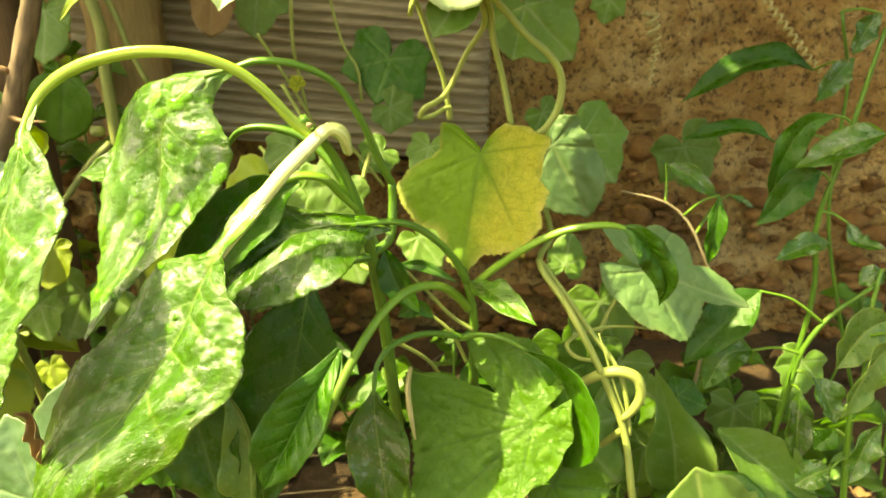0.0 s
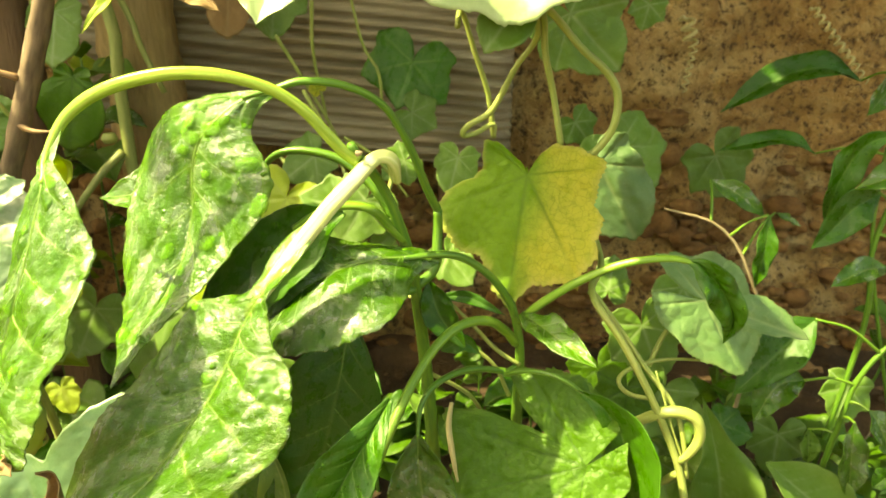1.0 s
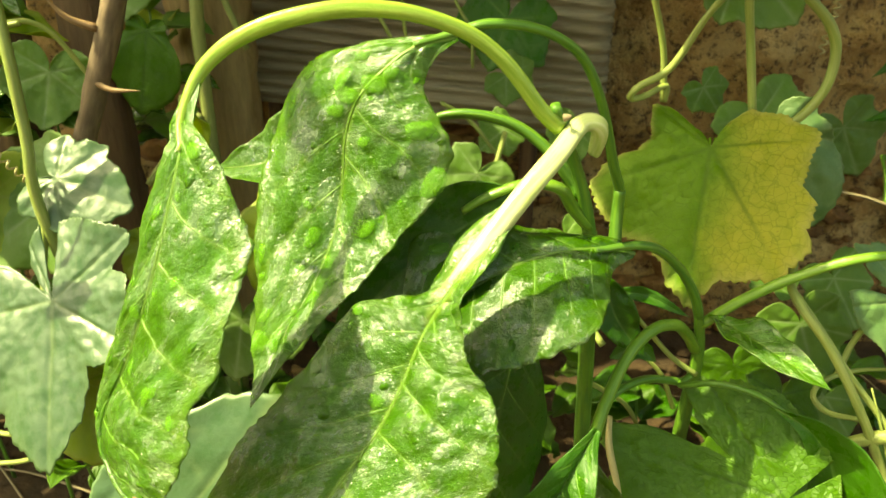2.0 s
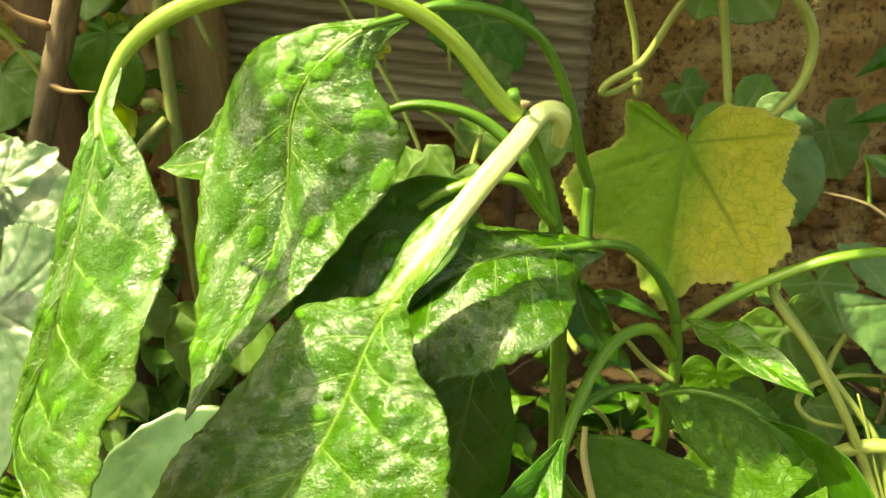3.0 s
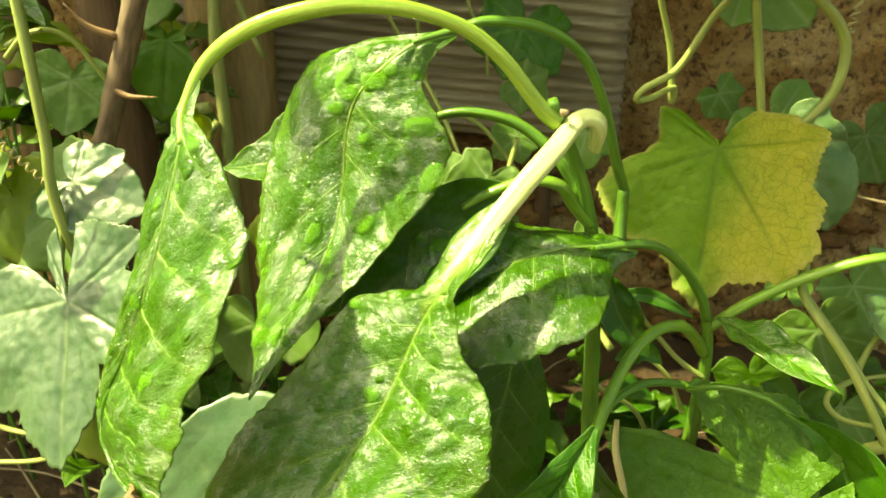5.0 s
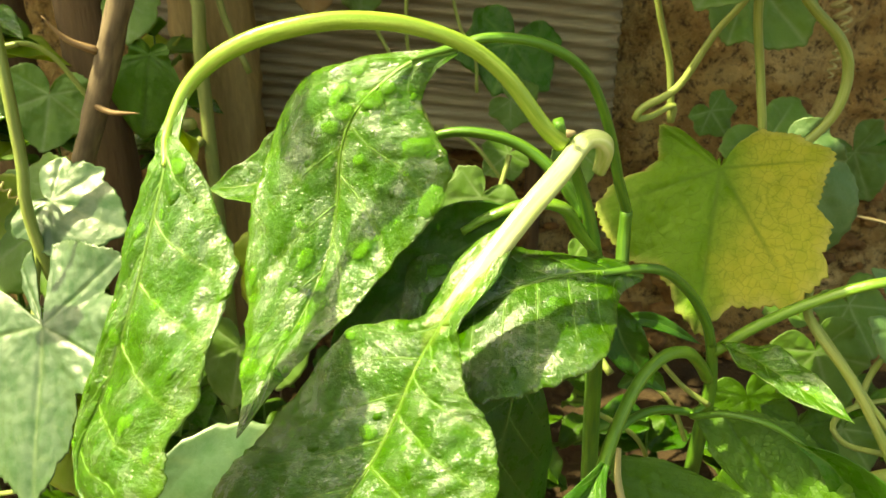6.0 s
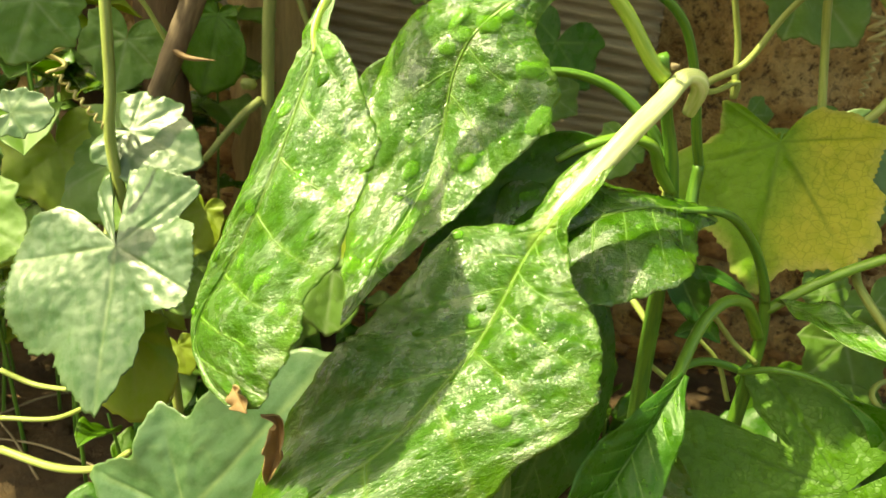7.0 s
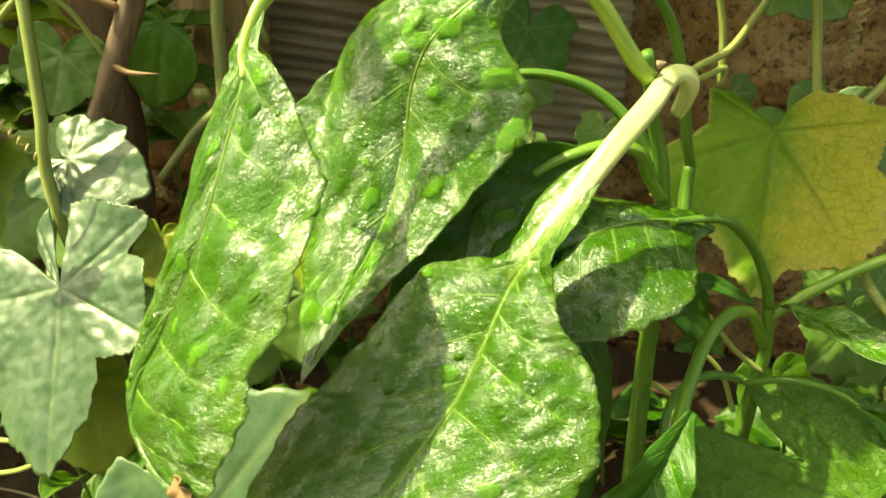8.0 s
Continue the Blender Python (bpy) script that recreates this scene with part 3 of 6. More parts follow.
# ---- ground and wall ----
def ground_height(x, y):
    h = 0.012 * noise.noise(Vector((x * 5, y * 5, 0.3))) + 0.010 * noise.noise(Vector((x * 17, y * 17, 1.3)))
    h += 0.006 * noise.noise(Vector((x * 45, y * 45, 2.3)))
    return h * max(0.0, min(1.0, 3.0 - max(abs(x), abs(y)) * 0.8))


def ground_sheet():
    xs = [-400, -60, -12, -4, -2, -1.3] + [(-1.0 + 2.0 * k / 150) for k in range(151)] + [1.3, 2, 4, 12, 60, 400]
    ys = [-400, -60, -12, -4, -1.5, -0.6, -0.25] + [(-0.05 + 0.9 * k / 80) for k in range(81)] + [1.2, 2, 4, 12, 60, 400]
    verts = [(x, y, ground_height(x, y)) for y in ys for x in xs]
    c = len(xs)
    faces = [(j * c + i, j * c + i + 1, (j + 1) * c + i + 1, (j + 1) * c + i) for j in range(len(ys) - 1) for i in range(c - 1)]
    tagged(mesh_part("ground", grid_mesh("ground", verts, faces), SOIL, None), "damp dark brown garden soil with clods", "ground", kind="structure")


ground_sheet()

WALL_Y = 0.82


def mud_wall():
    """Rough mud-plastered wall with thickness; the front face is uneven."""
    nx, nz, w, h, thick = 420, 150, 3.0, 0.95, 0.22
    verts, faces = [], []
    for j in range(nz + 1):
        for i in range(nx + 1):
            x, z = -w / 2 + w * i / nx, -0.06 + (h + 0.06) * j / nz
            d = 0.018 * noise.noise(Vector((x * 6, z * 8, 5))) + 0.012 * noise.noise(Vector((x * 19, z * 24, 6))) + 0.008 * noise.noise(Vector((x * 50, z * 50, 7)))
            d += 0.012 * max(0.0, noise.noise(Vector((x * 34, z * 34, 9))) - 0.25)
            foot = max(0, 0.16 - z) * 0.25
            verts.append((x, WALL_Y + d - foot, z))
    c = nx + 1
    faces = [(j * c + i, j * c + i + 1, (j + 1) * c + i + 1, (j + 1) * c + i) for j in range(nz) for i in range(nx)]
    k = len(verts)
    verts += [(-w / 2, WALL_Y + thick, -0.06), (w / 2, WALL_Y + thick, -0.06), (w / 2, WALL_Y + thick, h), (-w / 2, WALL_Y + thick, h)]
    top, bot = [nz * c + i for i in range(c)], list(range(c))
    faces += [(k + 1, k, k + 3, k + 2), tuple(top) + (k + 2, k + 3), tuple(bot[::-1]) + (k, k + 1)]
    faces += [tuple(j * c for j in range(nz + 1))[::-1] + (k, k + 3)[::1], tuple(j * c + nx for j in range(nz + 1)) + (k + 2, k + 1)]
    ob = mesh_part("wall_north", grid_mesh("wall_north", verts, faces), WALL, None)
    return tagged(ob, "rough brown mud-plastered garden wall, pitted and stained", "wall", kind="structure")


wall = mud_wall()


def lump_mesh(name, centre, size, seed, rings=7, sides=10):
    verts, faces = [], []
    for i in range(rings + 1):
        th = math.pi * i / rings
        for k in range(sides):
            a = 2 * math.pi * k / sides
            d = Vector((math.sin(th) * math.cos(a), math.sin(th) * math.sin(a), math.cos(th)))
            r = 1 + 0.4 * noise.noise(d * 1.6 + Vector((seed * 3.7, 0, 0))) + 0.3 * noise.noise(d * 4.1 + Vector((seed * 1.7, 0, 5)))
            verts.append((centre[0] + d.x * size[0] * r, centre[1] + d.y * size[1] * r, centre[2] + d.z * size[2] * r))
    for i in range(rings):
        for k in range(sides):
            q = (k + 1) % sides
            faces.append((i * sides + k, (i + 1) * sides + k, (i + 1) * sides + q, i * sides + q))
    return grid_mesh(name, verts, faces)


def shade_overhang():
    """Rough unseen overhang along the wall top, added to shade the wall and plank."""
    nx, ny, w = 120, 10, 3.1
    verts = []
    for top in (0, 1):
        for j in range(ny + 1):
            for i in range(nx + 1):
                x, y = -w / 2 + w * i / nx, WALL_Y - 0.29 + 0.55 * j / ny
                z = 0.953 + 0.06 * top + 0.02 * (j / ny) + 0.006 * noise.noise(Vector((x * 9, y * 9, top * 3.0)))
                verts.append((x, y + (0.012 * noise.noise(Vector((x * 7, 3, 0))) if j == 0 else 0), z))
    c, off = nx + 1, (nx + 1) * (ny + 1)
    faces = []
    for j in range(ny):
        for i in range(nx):
            a = j * c + i
            faces += [(a, a + c, a + c + 1, a + 1), (off + a, off + a + 1, off + a + c + 1, off + a + c)]
    for i in range(nx):
        faces += [(i, i + 1, off + i + 1, off + i), (ny * c + i + 1, ny * c + i, off + ny * c + i, off + ny * c + i + 1)]
    for j in range(ny):
        faces += [((j + 1) * c, j * c, off + j * c, off + (j + 1) * c), (j * c + nx, (j + 1) * c + nx, off + (j + 1) * c + nx, off + j * c + nx)]
    tagged(mesh_part("roof", grid_mesh("roof", verts, faces), WALL, None), "unseen mud-daubed overhang added to shade the wall", "roof", kind="structure")


shade_overhang()
def rubble():
    """Crumbled earth fallen from the wall, banked at its foot."""
    verts, faces, r = [], [], random.Random(44)
    for k in range(620):
        x, z = r.uniform(-0.55, 0.85), 0.24 * r.random() ** 1.4
        y = WALL_Y - 0.006 - max(0, 0.16 - z) * 0.25 - r.uniform(0, 0.02) * (1 - z / 0.24)
        q = r.uniform(0.004, 0.011) if r.random() < 0.85 else r.uniform(0.012, 0.022)
        me = lump_mesh("bit", (x, y, z), (q * r.uniform(0.8, 1.6), q * 0.9, q * r.uniform(0.5, 0.9)), k + 60, 5, 7)
        base = len(verts)
        verts += [v.co[:] for v in me.vertices]
        faces += [tuple(base + v for v in p.vertices) for p in me.polygons]
        bpy.data.meshes.remove(me)
    ob = mesh_part("earth_rubble", grid_mesh("earth_rubble", verts, faces), RUBBLE, None)
    tagged(ob, "crumbled reddish brown earth banked at the wall foot", "rubble", kind="stuff")


rubble()
rng = random.Random(4)
for k in range(26):
    x, z = rng.uniform(-0.1, 0.75), rng.uniform(0.03, 0.30)
    mesh_part("stone", lump_mesh("stone", (x, WALL_Y - 0.012 - max(0, 0.16 - z) * 0.25, z), (rng.uniform(0.010, 0.026), 0.012, rng.uniform(0.007, 0.014)), k, 12, 18), RUBBLE, wall)


def plank():
    """Weathered board leaning against the wall, with a rounded end and worn grooves along the grain."""
    ob = thing("weathered_plank", "weathered grey-brown wooden plank leaning on the mud wall", "plank")
    nx, nz = 60, 170
    x0, x1, z0, z1, y = -0.42, 0.055, 0.275, 0.60, 0.765
    verts = []
    for side in (0, 1):
        for j in range(nz + 1):
            for i in range(nx + 1):
                u, v = i / nx, j / nz
                x, z = x0 + (x1 - x0) * u, z0 + (z1 - z0) * v
                edge = max(0, u - 0.955) / 0.045
                low = max(0, 0.05 - v) / 0.05
                g = 0.0030 * math.sin(z * 520 + 3.2 * noise.noise(Vector((x * 3, z * 18, 1)))) + 0.004 * noise.noise(Vector((x * 4, z * 120, 2))) + 0.002 * noise.noise(Vector((x * 9, z * 300, 3)))
                yy = y + (g if side == 0 else 0.032) + (0.016 * edge ** 2 + 0.010 * low ** 2) * (1 if side == 0 else -1)
                tilt = -0.16 * (x - x0)
                verts.append((x, yy, z + tilt * 0.6))
    c, off = nx + 1, (nx + 1) * (nz + 1)
    faces = []
    for j in range(nz):
        for i in range(nx):
            a = j * c + i
            faces += [(a, a + 1, a + c + 1, a + c), (off + a, off + a + c, off + a + c + 1, off + a + 1)]
    for i in range(nx):
        for b in (i, nz * c + i):
            faces.append((b, off + b, off + b + 1, b + 1))
    for j in range(nz):
        for b in (j * c, j * c + nx):
            faces.append((b, b + c, off + b + c, off + b))
    mesh_part("board", grid_mesh("board", verts, faces), PLANK, ob)
    stalk("support_stake", [(-0.30, 0.80, -0.02), (-0.30, 0.80, 0.40)], [12, 12, 12], POST_DARK, ob, sides=8)
    stalk("support_stake", [(-0.02, 0.805, -0.02), (-0.02, 0.805, 0.40)], [10, 10, 10], POST_DARK, ob, sides=8)


plank()


def wooden_post(name, label, x, y, r, top, material, lean=(0, 0), seed=0):
    ob = thing(name, label, "post")
    stalk("trunk", [(x, y, -0.05), (x + lean[0] * 0.5 + 0.004, y, top * 0.5), (x + lean[0], y + lean[1], top)], [r * 1.08, r, r * 0.98, r], material, ob, sides=18, n=50, ridge=0.03, ridges=5, wobble=0.16, seed=seed)
    return ob


# ---- posts, branch and cane behind the plants ----
wooden_post("wooden_post", "pale peeled wooden post set in the soil", -0.325, 0.71, 38, 0.75, POST, (-0.02, 0.0), 3)
wooden_post("wooden_post", "dark brown wooden post set in the soil", -0.372, 0.585, 19, 0.72, POST_DARK, (-0.02, 0.0), 8)
wooden_post("wooden_post", "weathered brown wooden post beside the wall", -0.50, 0.66, 24, 0.75, POST_DARK, (-0.01, 0.0), 12)

branch = thing("branch", "greyish brown thorny dead branch stuck among the plants", "branch")
stick = stalk("stem", [(-0.3983, 0.4800, 0.1427), (-0.3397, 0.4800, 0.2805), (-0.3178, 0.4800, 0.3313), (-0.2995, 0.4800, 0.3744), (-0.2829, 0.4800, 0.4153), (-0.2582, 0.4800, 0.4675)], [6.5, 6.0, 6.5, 7.0, 6.5, 5.5], BARK, branch, n=50, sides=12, wobble=0.2)
stalk("thorn", [(-0.3189, 0.4760, 0.3319), (-0.3074, 0.4740, 0.3268), (-0.2885, 0.4720, 0.3268)], [2.4, 1.6, 0.3], THORN, branch, n=10, sides=8)
stalk("thorn", [(-0.3097, 0.4760, 0.3618), (-0.3234, 0.4700, 0.3686), (-0.3322, 0.4650, 0.3812)], [2.6, 1.8, 0.3], THORN, branch, n=10, sides=8)

cane = thing("cane", "upright green cane with swollen joints", "cane")
stalk("stalk", [(-0.285, 0.56, -0.03), (-0.2841, 0.5600, 0.3012), (-0.2838, 0.5600, 0.3580), (-0.2857, 0.5600, 0.4111), (-0.345, 0.56, 0.60)], [4.8, 4.8, 4.9, 4.8, 4.6], CANE, cane, n=40, sides=12, ridge=0.04, ridges=6)
for z in (0.10, 0.22, 0.305, 0.42):
    stalk("joint", [(-0.287 - z * 0.04, 0.56, z - 0.004), (-0.287 - z * 0.04, 0.56, z), (-0.287 - z * 0.04, 0.56, z + 0.004)], [4.8, 6.4, 4.8], CANE, cane, n=6, sides=12)
stalk("side_shoot", [(-0.2878, 0.5550, 0.2947), (-0.2998, 0.5400, 0.2807), (-0.3186, 0.5200, 0.2515)], [3.5, 3.0, 2.4], CANE, cane, n=14)
stalk("side_shoot", [(-0.2528, 0.5700, 0.3408), (-0.2664, 0.5700, 0.3757), (-0.2768, 0.5700, 0.4113), (-0.33, 0.57, 0.52)], [2.4, 2.6, 2.8, 2.6], CANE, cane, n=18)

# ---- wilted pepper plant ----
pepper = thing("pepper_plant", "wilted green pepper plant with limp wet drooping leaves", "pepper plant")
stalk("main_stem", [(-0.018, 0.352, -0.03), (-0.024, 0.348, 0.08), (-0.0318, 0.3400, 0.2045), (-0.0390, 0.3250, 0.2820), (-0.0454, 0.3160, 0.3142), (-0.0532, 0.3100, 0.3357), (-0.0609, 0.2960, 0.3514), (-0.0631, 0.2920, 0.3566)], [5.5, 5.2, 4.6, 4.2, 3.8, 3.4, 2.8, 1.8], STEM, pepper, n=60, sides=14, ridge=0.10, ridges=4)
stalk("branch_stem", [(-0.0378, 0.3260, 0.2784), (-0.0290, 0.3340, 0.2854), (-0.0275, 0.3400, 0.3029), (-0.0275, 0.3400, 0.3140)], [2.6, 2.6, 2.4, 2.2], STEM, pepper, n=20, ridge=0.08)

# leaf on the long arched stalk
a = blade("leaf", [(-0.1717, 0.2750, 0.3649), (-0.1740, 0.2680, 0.3552), (-0.1718, 0.2600, 0.3482), (-0.1756, 0.2540, 0.3322), (-0.1796, 0.2490, 0.3170), (-0.1849, 0.2460, 0.3020), (-0.1933, 0.2450, 0.2835), (-0.2008, 0.2440, 0.2697), (-0.2021, 0.2400, 0.2593), (-0.1942, 0.2320, 0.2513), (-0.1837, 0.2240, 0.2491)],
          0, 0, PEPPER, pepper, edges=([(-0.1734, 0.2760, 0.3651), (-0.1777, 0.2700, 0.3548), (-0.1773, 0.2640, 0.3466), (-0.1841, 0.2580, 0.3295), (-0.1902, 0.2540, 0.3118), (-0.1956, 0.2520, 0.2991), (-0.2007, 0.2490, 0.2828), (-0.2041, 0.2460, 0.2704), (-0.2042, 0.2420, 0.2596), (-0.1972, 0.2340, 0.2500), (-0.1872, 0.2260, 0.2482)],
                 [(-0.1694, 0.2740, 0.3647), (-0.1690, 0.2660, 0.3548), (-0.1627, 0.2580, 0.3514), (-0.1554, 0.2500, 0.3398), (-0.1490, 0.2430, 0.3258), (-0.1511, 0.2340, 0.3146), (-0.1549, 0.2270, 0.2998), (-0.1630, 0.2210, 0.2868), (-0.1638, 0.2170, 0.2773), (-0.1678, 0.2170, 0.2663), (-0.1734, 0.2180, 0.2537)]),
          wave=0.5, bulge=1.6, veins=9, n=120, m=26, side_veins=True, seed=11, label="limp wet leaf with a browned tip", drops=14)
stalk("petiole", [(-0.0611, 0.2940, 0.3493), (-0.0674, 0.2920, 0.3550), (-0.0783, 0.2890, 0.3685), (-0.0877, 0.2870, 0.3766), (-0.0976, 0.2850, 0.3814), (-0.1115, 0.2830, 0.3848), (-0.1280, 0.2820, 0.3852), (-0.1450, 0.2810, 0.3821), (-0.1581, 0.2800, 0.3771), (-0.1669, 0.2780, 0.3708), (-0.1716, 0.2745, 0.3641), (-0.1738, 0.2675, 0.3550), (-0.1716, 0.2595, 0.3482)], [2.7, 2.5, 2.4, 2.3, 2.3, 2.4, 2.5, 2.6, 2.6, 2.4, 2.0, 1.4, 0.8], PETIOLE_LIME, a, n=100, sides=12, ridge=0.10, ridges=3)
stalk("scar", [(-0.0604, 0.2900, 0.3534), (-0.0581, 0.2890, 0.3540)], [1.3, 1.0, 0.5], ROOTLET, a, n=4)
blade("brown_tip", [(-0.1832, 0.2220, 0.2566), (-0.1805, 0.2190, 0.2555), (-0.1768, 0.2150, 0.2535)], 0.32, 0.36, DRY_LEAF, a, face=(-0.3, -1, 0.3), n=16, m=6, rib=0, seed=5, wave=2.0, label="dried pale brown leaf tip")
blade("stipule", [(-0.1714, 0.2720, 0.3562), (-0.1720, 0.2780, 0.3490), (-0.1765, 0.2820, 0.3408)], 0.45, 0.35, GOURD_LIME, a, n=16, m=6, rib=0, seed=6, label="small yellow-green leaf flap")

# broad leaf hanging behind it
b = blade("leaf", [(-0.0954, 0.3060, 0.3757), (-0.1086, 0.3030, 0.3727), (-0.1199, 0.3000, 0.3646), (-0.1280, 0.2990, 0.3554), (-0.1325, 0.3000, 0.3427), (-0.1341, 0.2990, 0.3269), (-0.1369, 0.2930, 0.3099), (-0.1436, 0.2840, 0.2941), (-0.1507, 0.2740, 0.2825), (-0.1543, 0.2660, 0.2738), (-0.1598, 0.2560, 0.2632)],
          0, 0, PEPPER, pepper, edges=([(-0.0966, 0.3070, 0.3768), (-0.1175, 0.3100, 0.3733), (-0.1412, 0.3160, 0.3685), (-0.1522, 0.3170, 0.3605), (-0.1610, 0.3130, 0.3408), (-0.1659, 0.3060, 0.3213), (-0.1674, 0.2970, 0.3013), (-0.1658, 0.2850, 0.2842), (-0.1643, 0.2760, 0.2743), (-0.1608, 0.2680, 0.2702), (-0.1600, 0.2560, 0.2634)],
                 [(-0.0945, 0.3050, 0.3747), (-0.1028, 0.3030, 0.3681), (-0.1058, 0.2990, 0.3601), (-0.0999, 0.2940, 0.3508), (-0.0958, 0.2900, 0.3417), (-0.1022, 0.2860, 0.3250), (-0.1159, 0.2810, 0.3102), (-0.1269, 0.2750, 0.2986), (-0.1379, 0.2680, 0.2880), (-0.1479, 0.2640, 0.2774), (-0.1597, 0.2560, 0.2630)]),
          wave=0.6, bulge=1.6, veins=8, n=110, m=28, side_veins=True, seed=21, label="broad limp wet leaf beaded with water", drops=40, drop_sizes=(0.9, 1.2, 1.5, 1.9, 2.4, 3.2, 4.4))
stalk("petiole", [(-0.0275, 0.3400, 0.3140), (-0.0332, 0.3340, 0.3277), (-0.0408, 0.3260, 0.3496), (-0.0513, 0.3180, 0.3683), (-0.0665, 0.3100, 0.3778), (-0.0840, 0.3070, 0.3800), (-0.0955, 0.3062, 0.3770), (-0.1090, 0.3030, 0.3735)], [2.1, 2.1, 1.9, 1.8, 1.7, 1.7, 1.6, 1.0], STEM, b, n=60, ridge=0.08, ridges=3)

# front leaf on the hooked stalk
c = blade("leaf", [(-0.0747, 0.2765, 0.3292), (-0.0853, 0.2680, 0.3170), (-0.0945, 0.2610, 0.3058), (-0.1010, 0.2580, 0.2958), (-0.1049, 0.2540, 0.2882), (-0.1089, 0.2500, 0.2788), (-0.1153, 0.2440, 0.2668), (-0.1239, 0.2380, 0.2557), (-0.1384, 0.2310, 0.2373), (-0.1591, 0.2230, 0.2191), (-0.1723, 0.2180, 0.1938)],
          0, 0, PEPPER, pepper, edges=([(-0.0765, 0.2765, 0.3305), (-0.0925, 0.2740, 0.3178), (-0.1039, 0.2690, 0.3021), (-0.1143, 0.2680, 0.2989), (-0.1280, 0.2680, 0.2930), (-0.1445, 0.2630, 0.2723), (-0.1555, 0.2560, 0.2621), (-0.1635, 0.2500, 0.2513), (-0.1769, 0.2440, 0.2222), (-0.1844, 0.2360, 0.2008), (-0.1760, 0.2200, 0.1934)],
                 [(-0.0732, 0.2755, 0.3280), (-0.0820, 0.2640, 0.3167), (-0.0890, 0.2550, 0.3066), (-0.0901, 0.2500, 0.2982), (-0.0890, 0.2430, 0.2911), (-0.0840, 0.2370, 0.2857), (-0.0801, 0.2285, 0.2752), (-0.0817, 0.2240, 0.2595), (-0.0964, 0.2200, 0.2456), (-0.1207, 0.2160, 0.2219), (-0.1670, 0.2170, 0.1932)]),
          wave=0.9, bulge=1.8, veins=9, n=130, m=30, side_veins=True, seed=31, label="large limp wet leaf in sun and shade", drops=12, rib=0.9, rib_material=PETIOLE_GREEN, pale_base=1.3)
stalk("petiole", [(-0.0457, 0.3090, 0.3377), (-0.0463, 0.3000, 0.3470), (-0.0494, 0.2980, 0.3501), (-0.0543, 0.2960, 0.3491), (-0.0620, 0.2860, 0.3421), (-0.0691, 0.2800, 0.3352), (-0.0747, 0.2765, 0.3288), (-0.0849, 0.2700, 0.3165), (-0.0942, 0.2635, 0.3049), (-0.1008, 0.2600, 0.2950), (-0.1048, 0.2560, 0.2872)], [2.4, 2.9, 3.1, 3.3, 3.4, 3.4, 3.4, 3.3, 2.6, 1.8, 0.9], PETIOLE_SUNLIT, c, n=90, sides=14, ridge=0.12, ridges=3)

# leaf below the front one
blade("leaf", [(-0.1266, 0.2800, 0.2390), (-0.1236, 0.2740, 0.2137), (-0.1177, 0.2680, 0.1878), (-0.1112, 0.2620, 0.1540)], 2.4, 2.0, PEPPER_DARK, pepper, face=(0.1, -1, 0.3), fold=(5, 5), curl=(-10, 15), wave=2.0, n=50, m=16, seed=41, label="shaded leaf with a wavy pale margin")
blade("leaf", [(-0.1214, 0.2720, 0.2248), (-0.1062, 0.2720, 0.2248), (-0.0971, 0.2700, 0.1999), (-0.0989, 0.2680, 0.1594)], [0.05, 0.5, 1.3, 1.5, 1.0], [0.05, 0.15, 0.2, 0.25, 0.2], PEPPER_PALE, pepper, face=(0.1, -1, 0.3), wave=2.6, n=40, m=12, seed=43, rib=0.3, label="yellowing shaded leaf with brown edge")

# small shaded leaves of the same plant
f = blade("leaf", [(-0.0686, 0.3020, 0.3234), (-0.0828, 0.3040, 0.3152), (-0.1019, 0.3040, 0.3017), (-0.1218, 0.3020, 0.2836), (-0.1406, 0.2980, 0.2582)], 1.9, 2.3, PEPPER_DARK, pepper, face=(-0.2, -1, 0.7), n=56, m=16, seed=51, drops=4, label="shaded dark green leaf under the others")
stalk("petiole", [(-0.0432, 0.3180, 0.3062), (-0.0505, 0.3140, 0.3148), (-0.0574, 0.3060, 0.3246), (-0.0691, 0.3040, 0.3267), (-0.0829, 0.3030, 0.3220), (-0.0917, 0.3030, 0.3163)], [2.6, 2.5, 2.2, 2.0, 1.8, 1.4], PETIOLE_GREEN, f, n=36, ridge=0.1, ridges=3)
g = blade("leaf", [(-0.1324, 0.3300, 0.3418), (-0.1524, 0.3340, 0.3330), (-0.1736, 0.3380, 0.3225), (-0.1971, 0.3420, 0.3181)], 1.5, 1.6, PEPPER, pepper, face=(-0.1, -1, 0.5), face_tip=(0.1, -1, 1.2), n=44, m=14, seed=61, label="green leaf with a pale curled tip")
stalk("petiole", [(-0.0481, 0.3160, 0.3186), (-0.0579, 0.3200, 0.3322), (-0.0721, 0.3240, 0.3428), (-0.0893, 0.3260, 0.3467), (-0.1029, 0.3280, 0.3444), (-0.1124, 0.3320, 0.3356)], [2.6, 2.4, 2.2, 2.0, 1.8, 1.3], STEM, g, n=36, ridge=0.1, ridges=3)
e = blade("leaf", [(-0.0690, 0.3040, 0.2712), (-0.0721, 0.2980, 0.2517), (-0.0787, 0.2900, 0.2200), (-0.0888, 0.2820, 0.1839), (-0.1045, 0.2740, 0.1388)], [0.4, 2.2, 3.0, 3.3, 2.6, 1.5, 0.0], [0.4, 1.7, 2.5, 2.5, 1.8, 1.0, 0.0], PEPPER_DARK, pepper, face=(0.1, -1, 0.25), fold=(10, -8), curl=(-15, -25), n=64, m=18, side_veins=True, seed=71, fine_drops=40, label="large dark green leaf hanging in the shade")
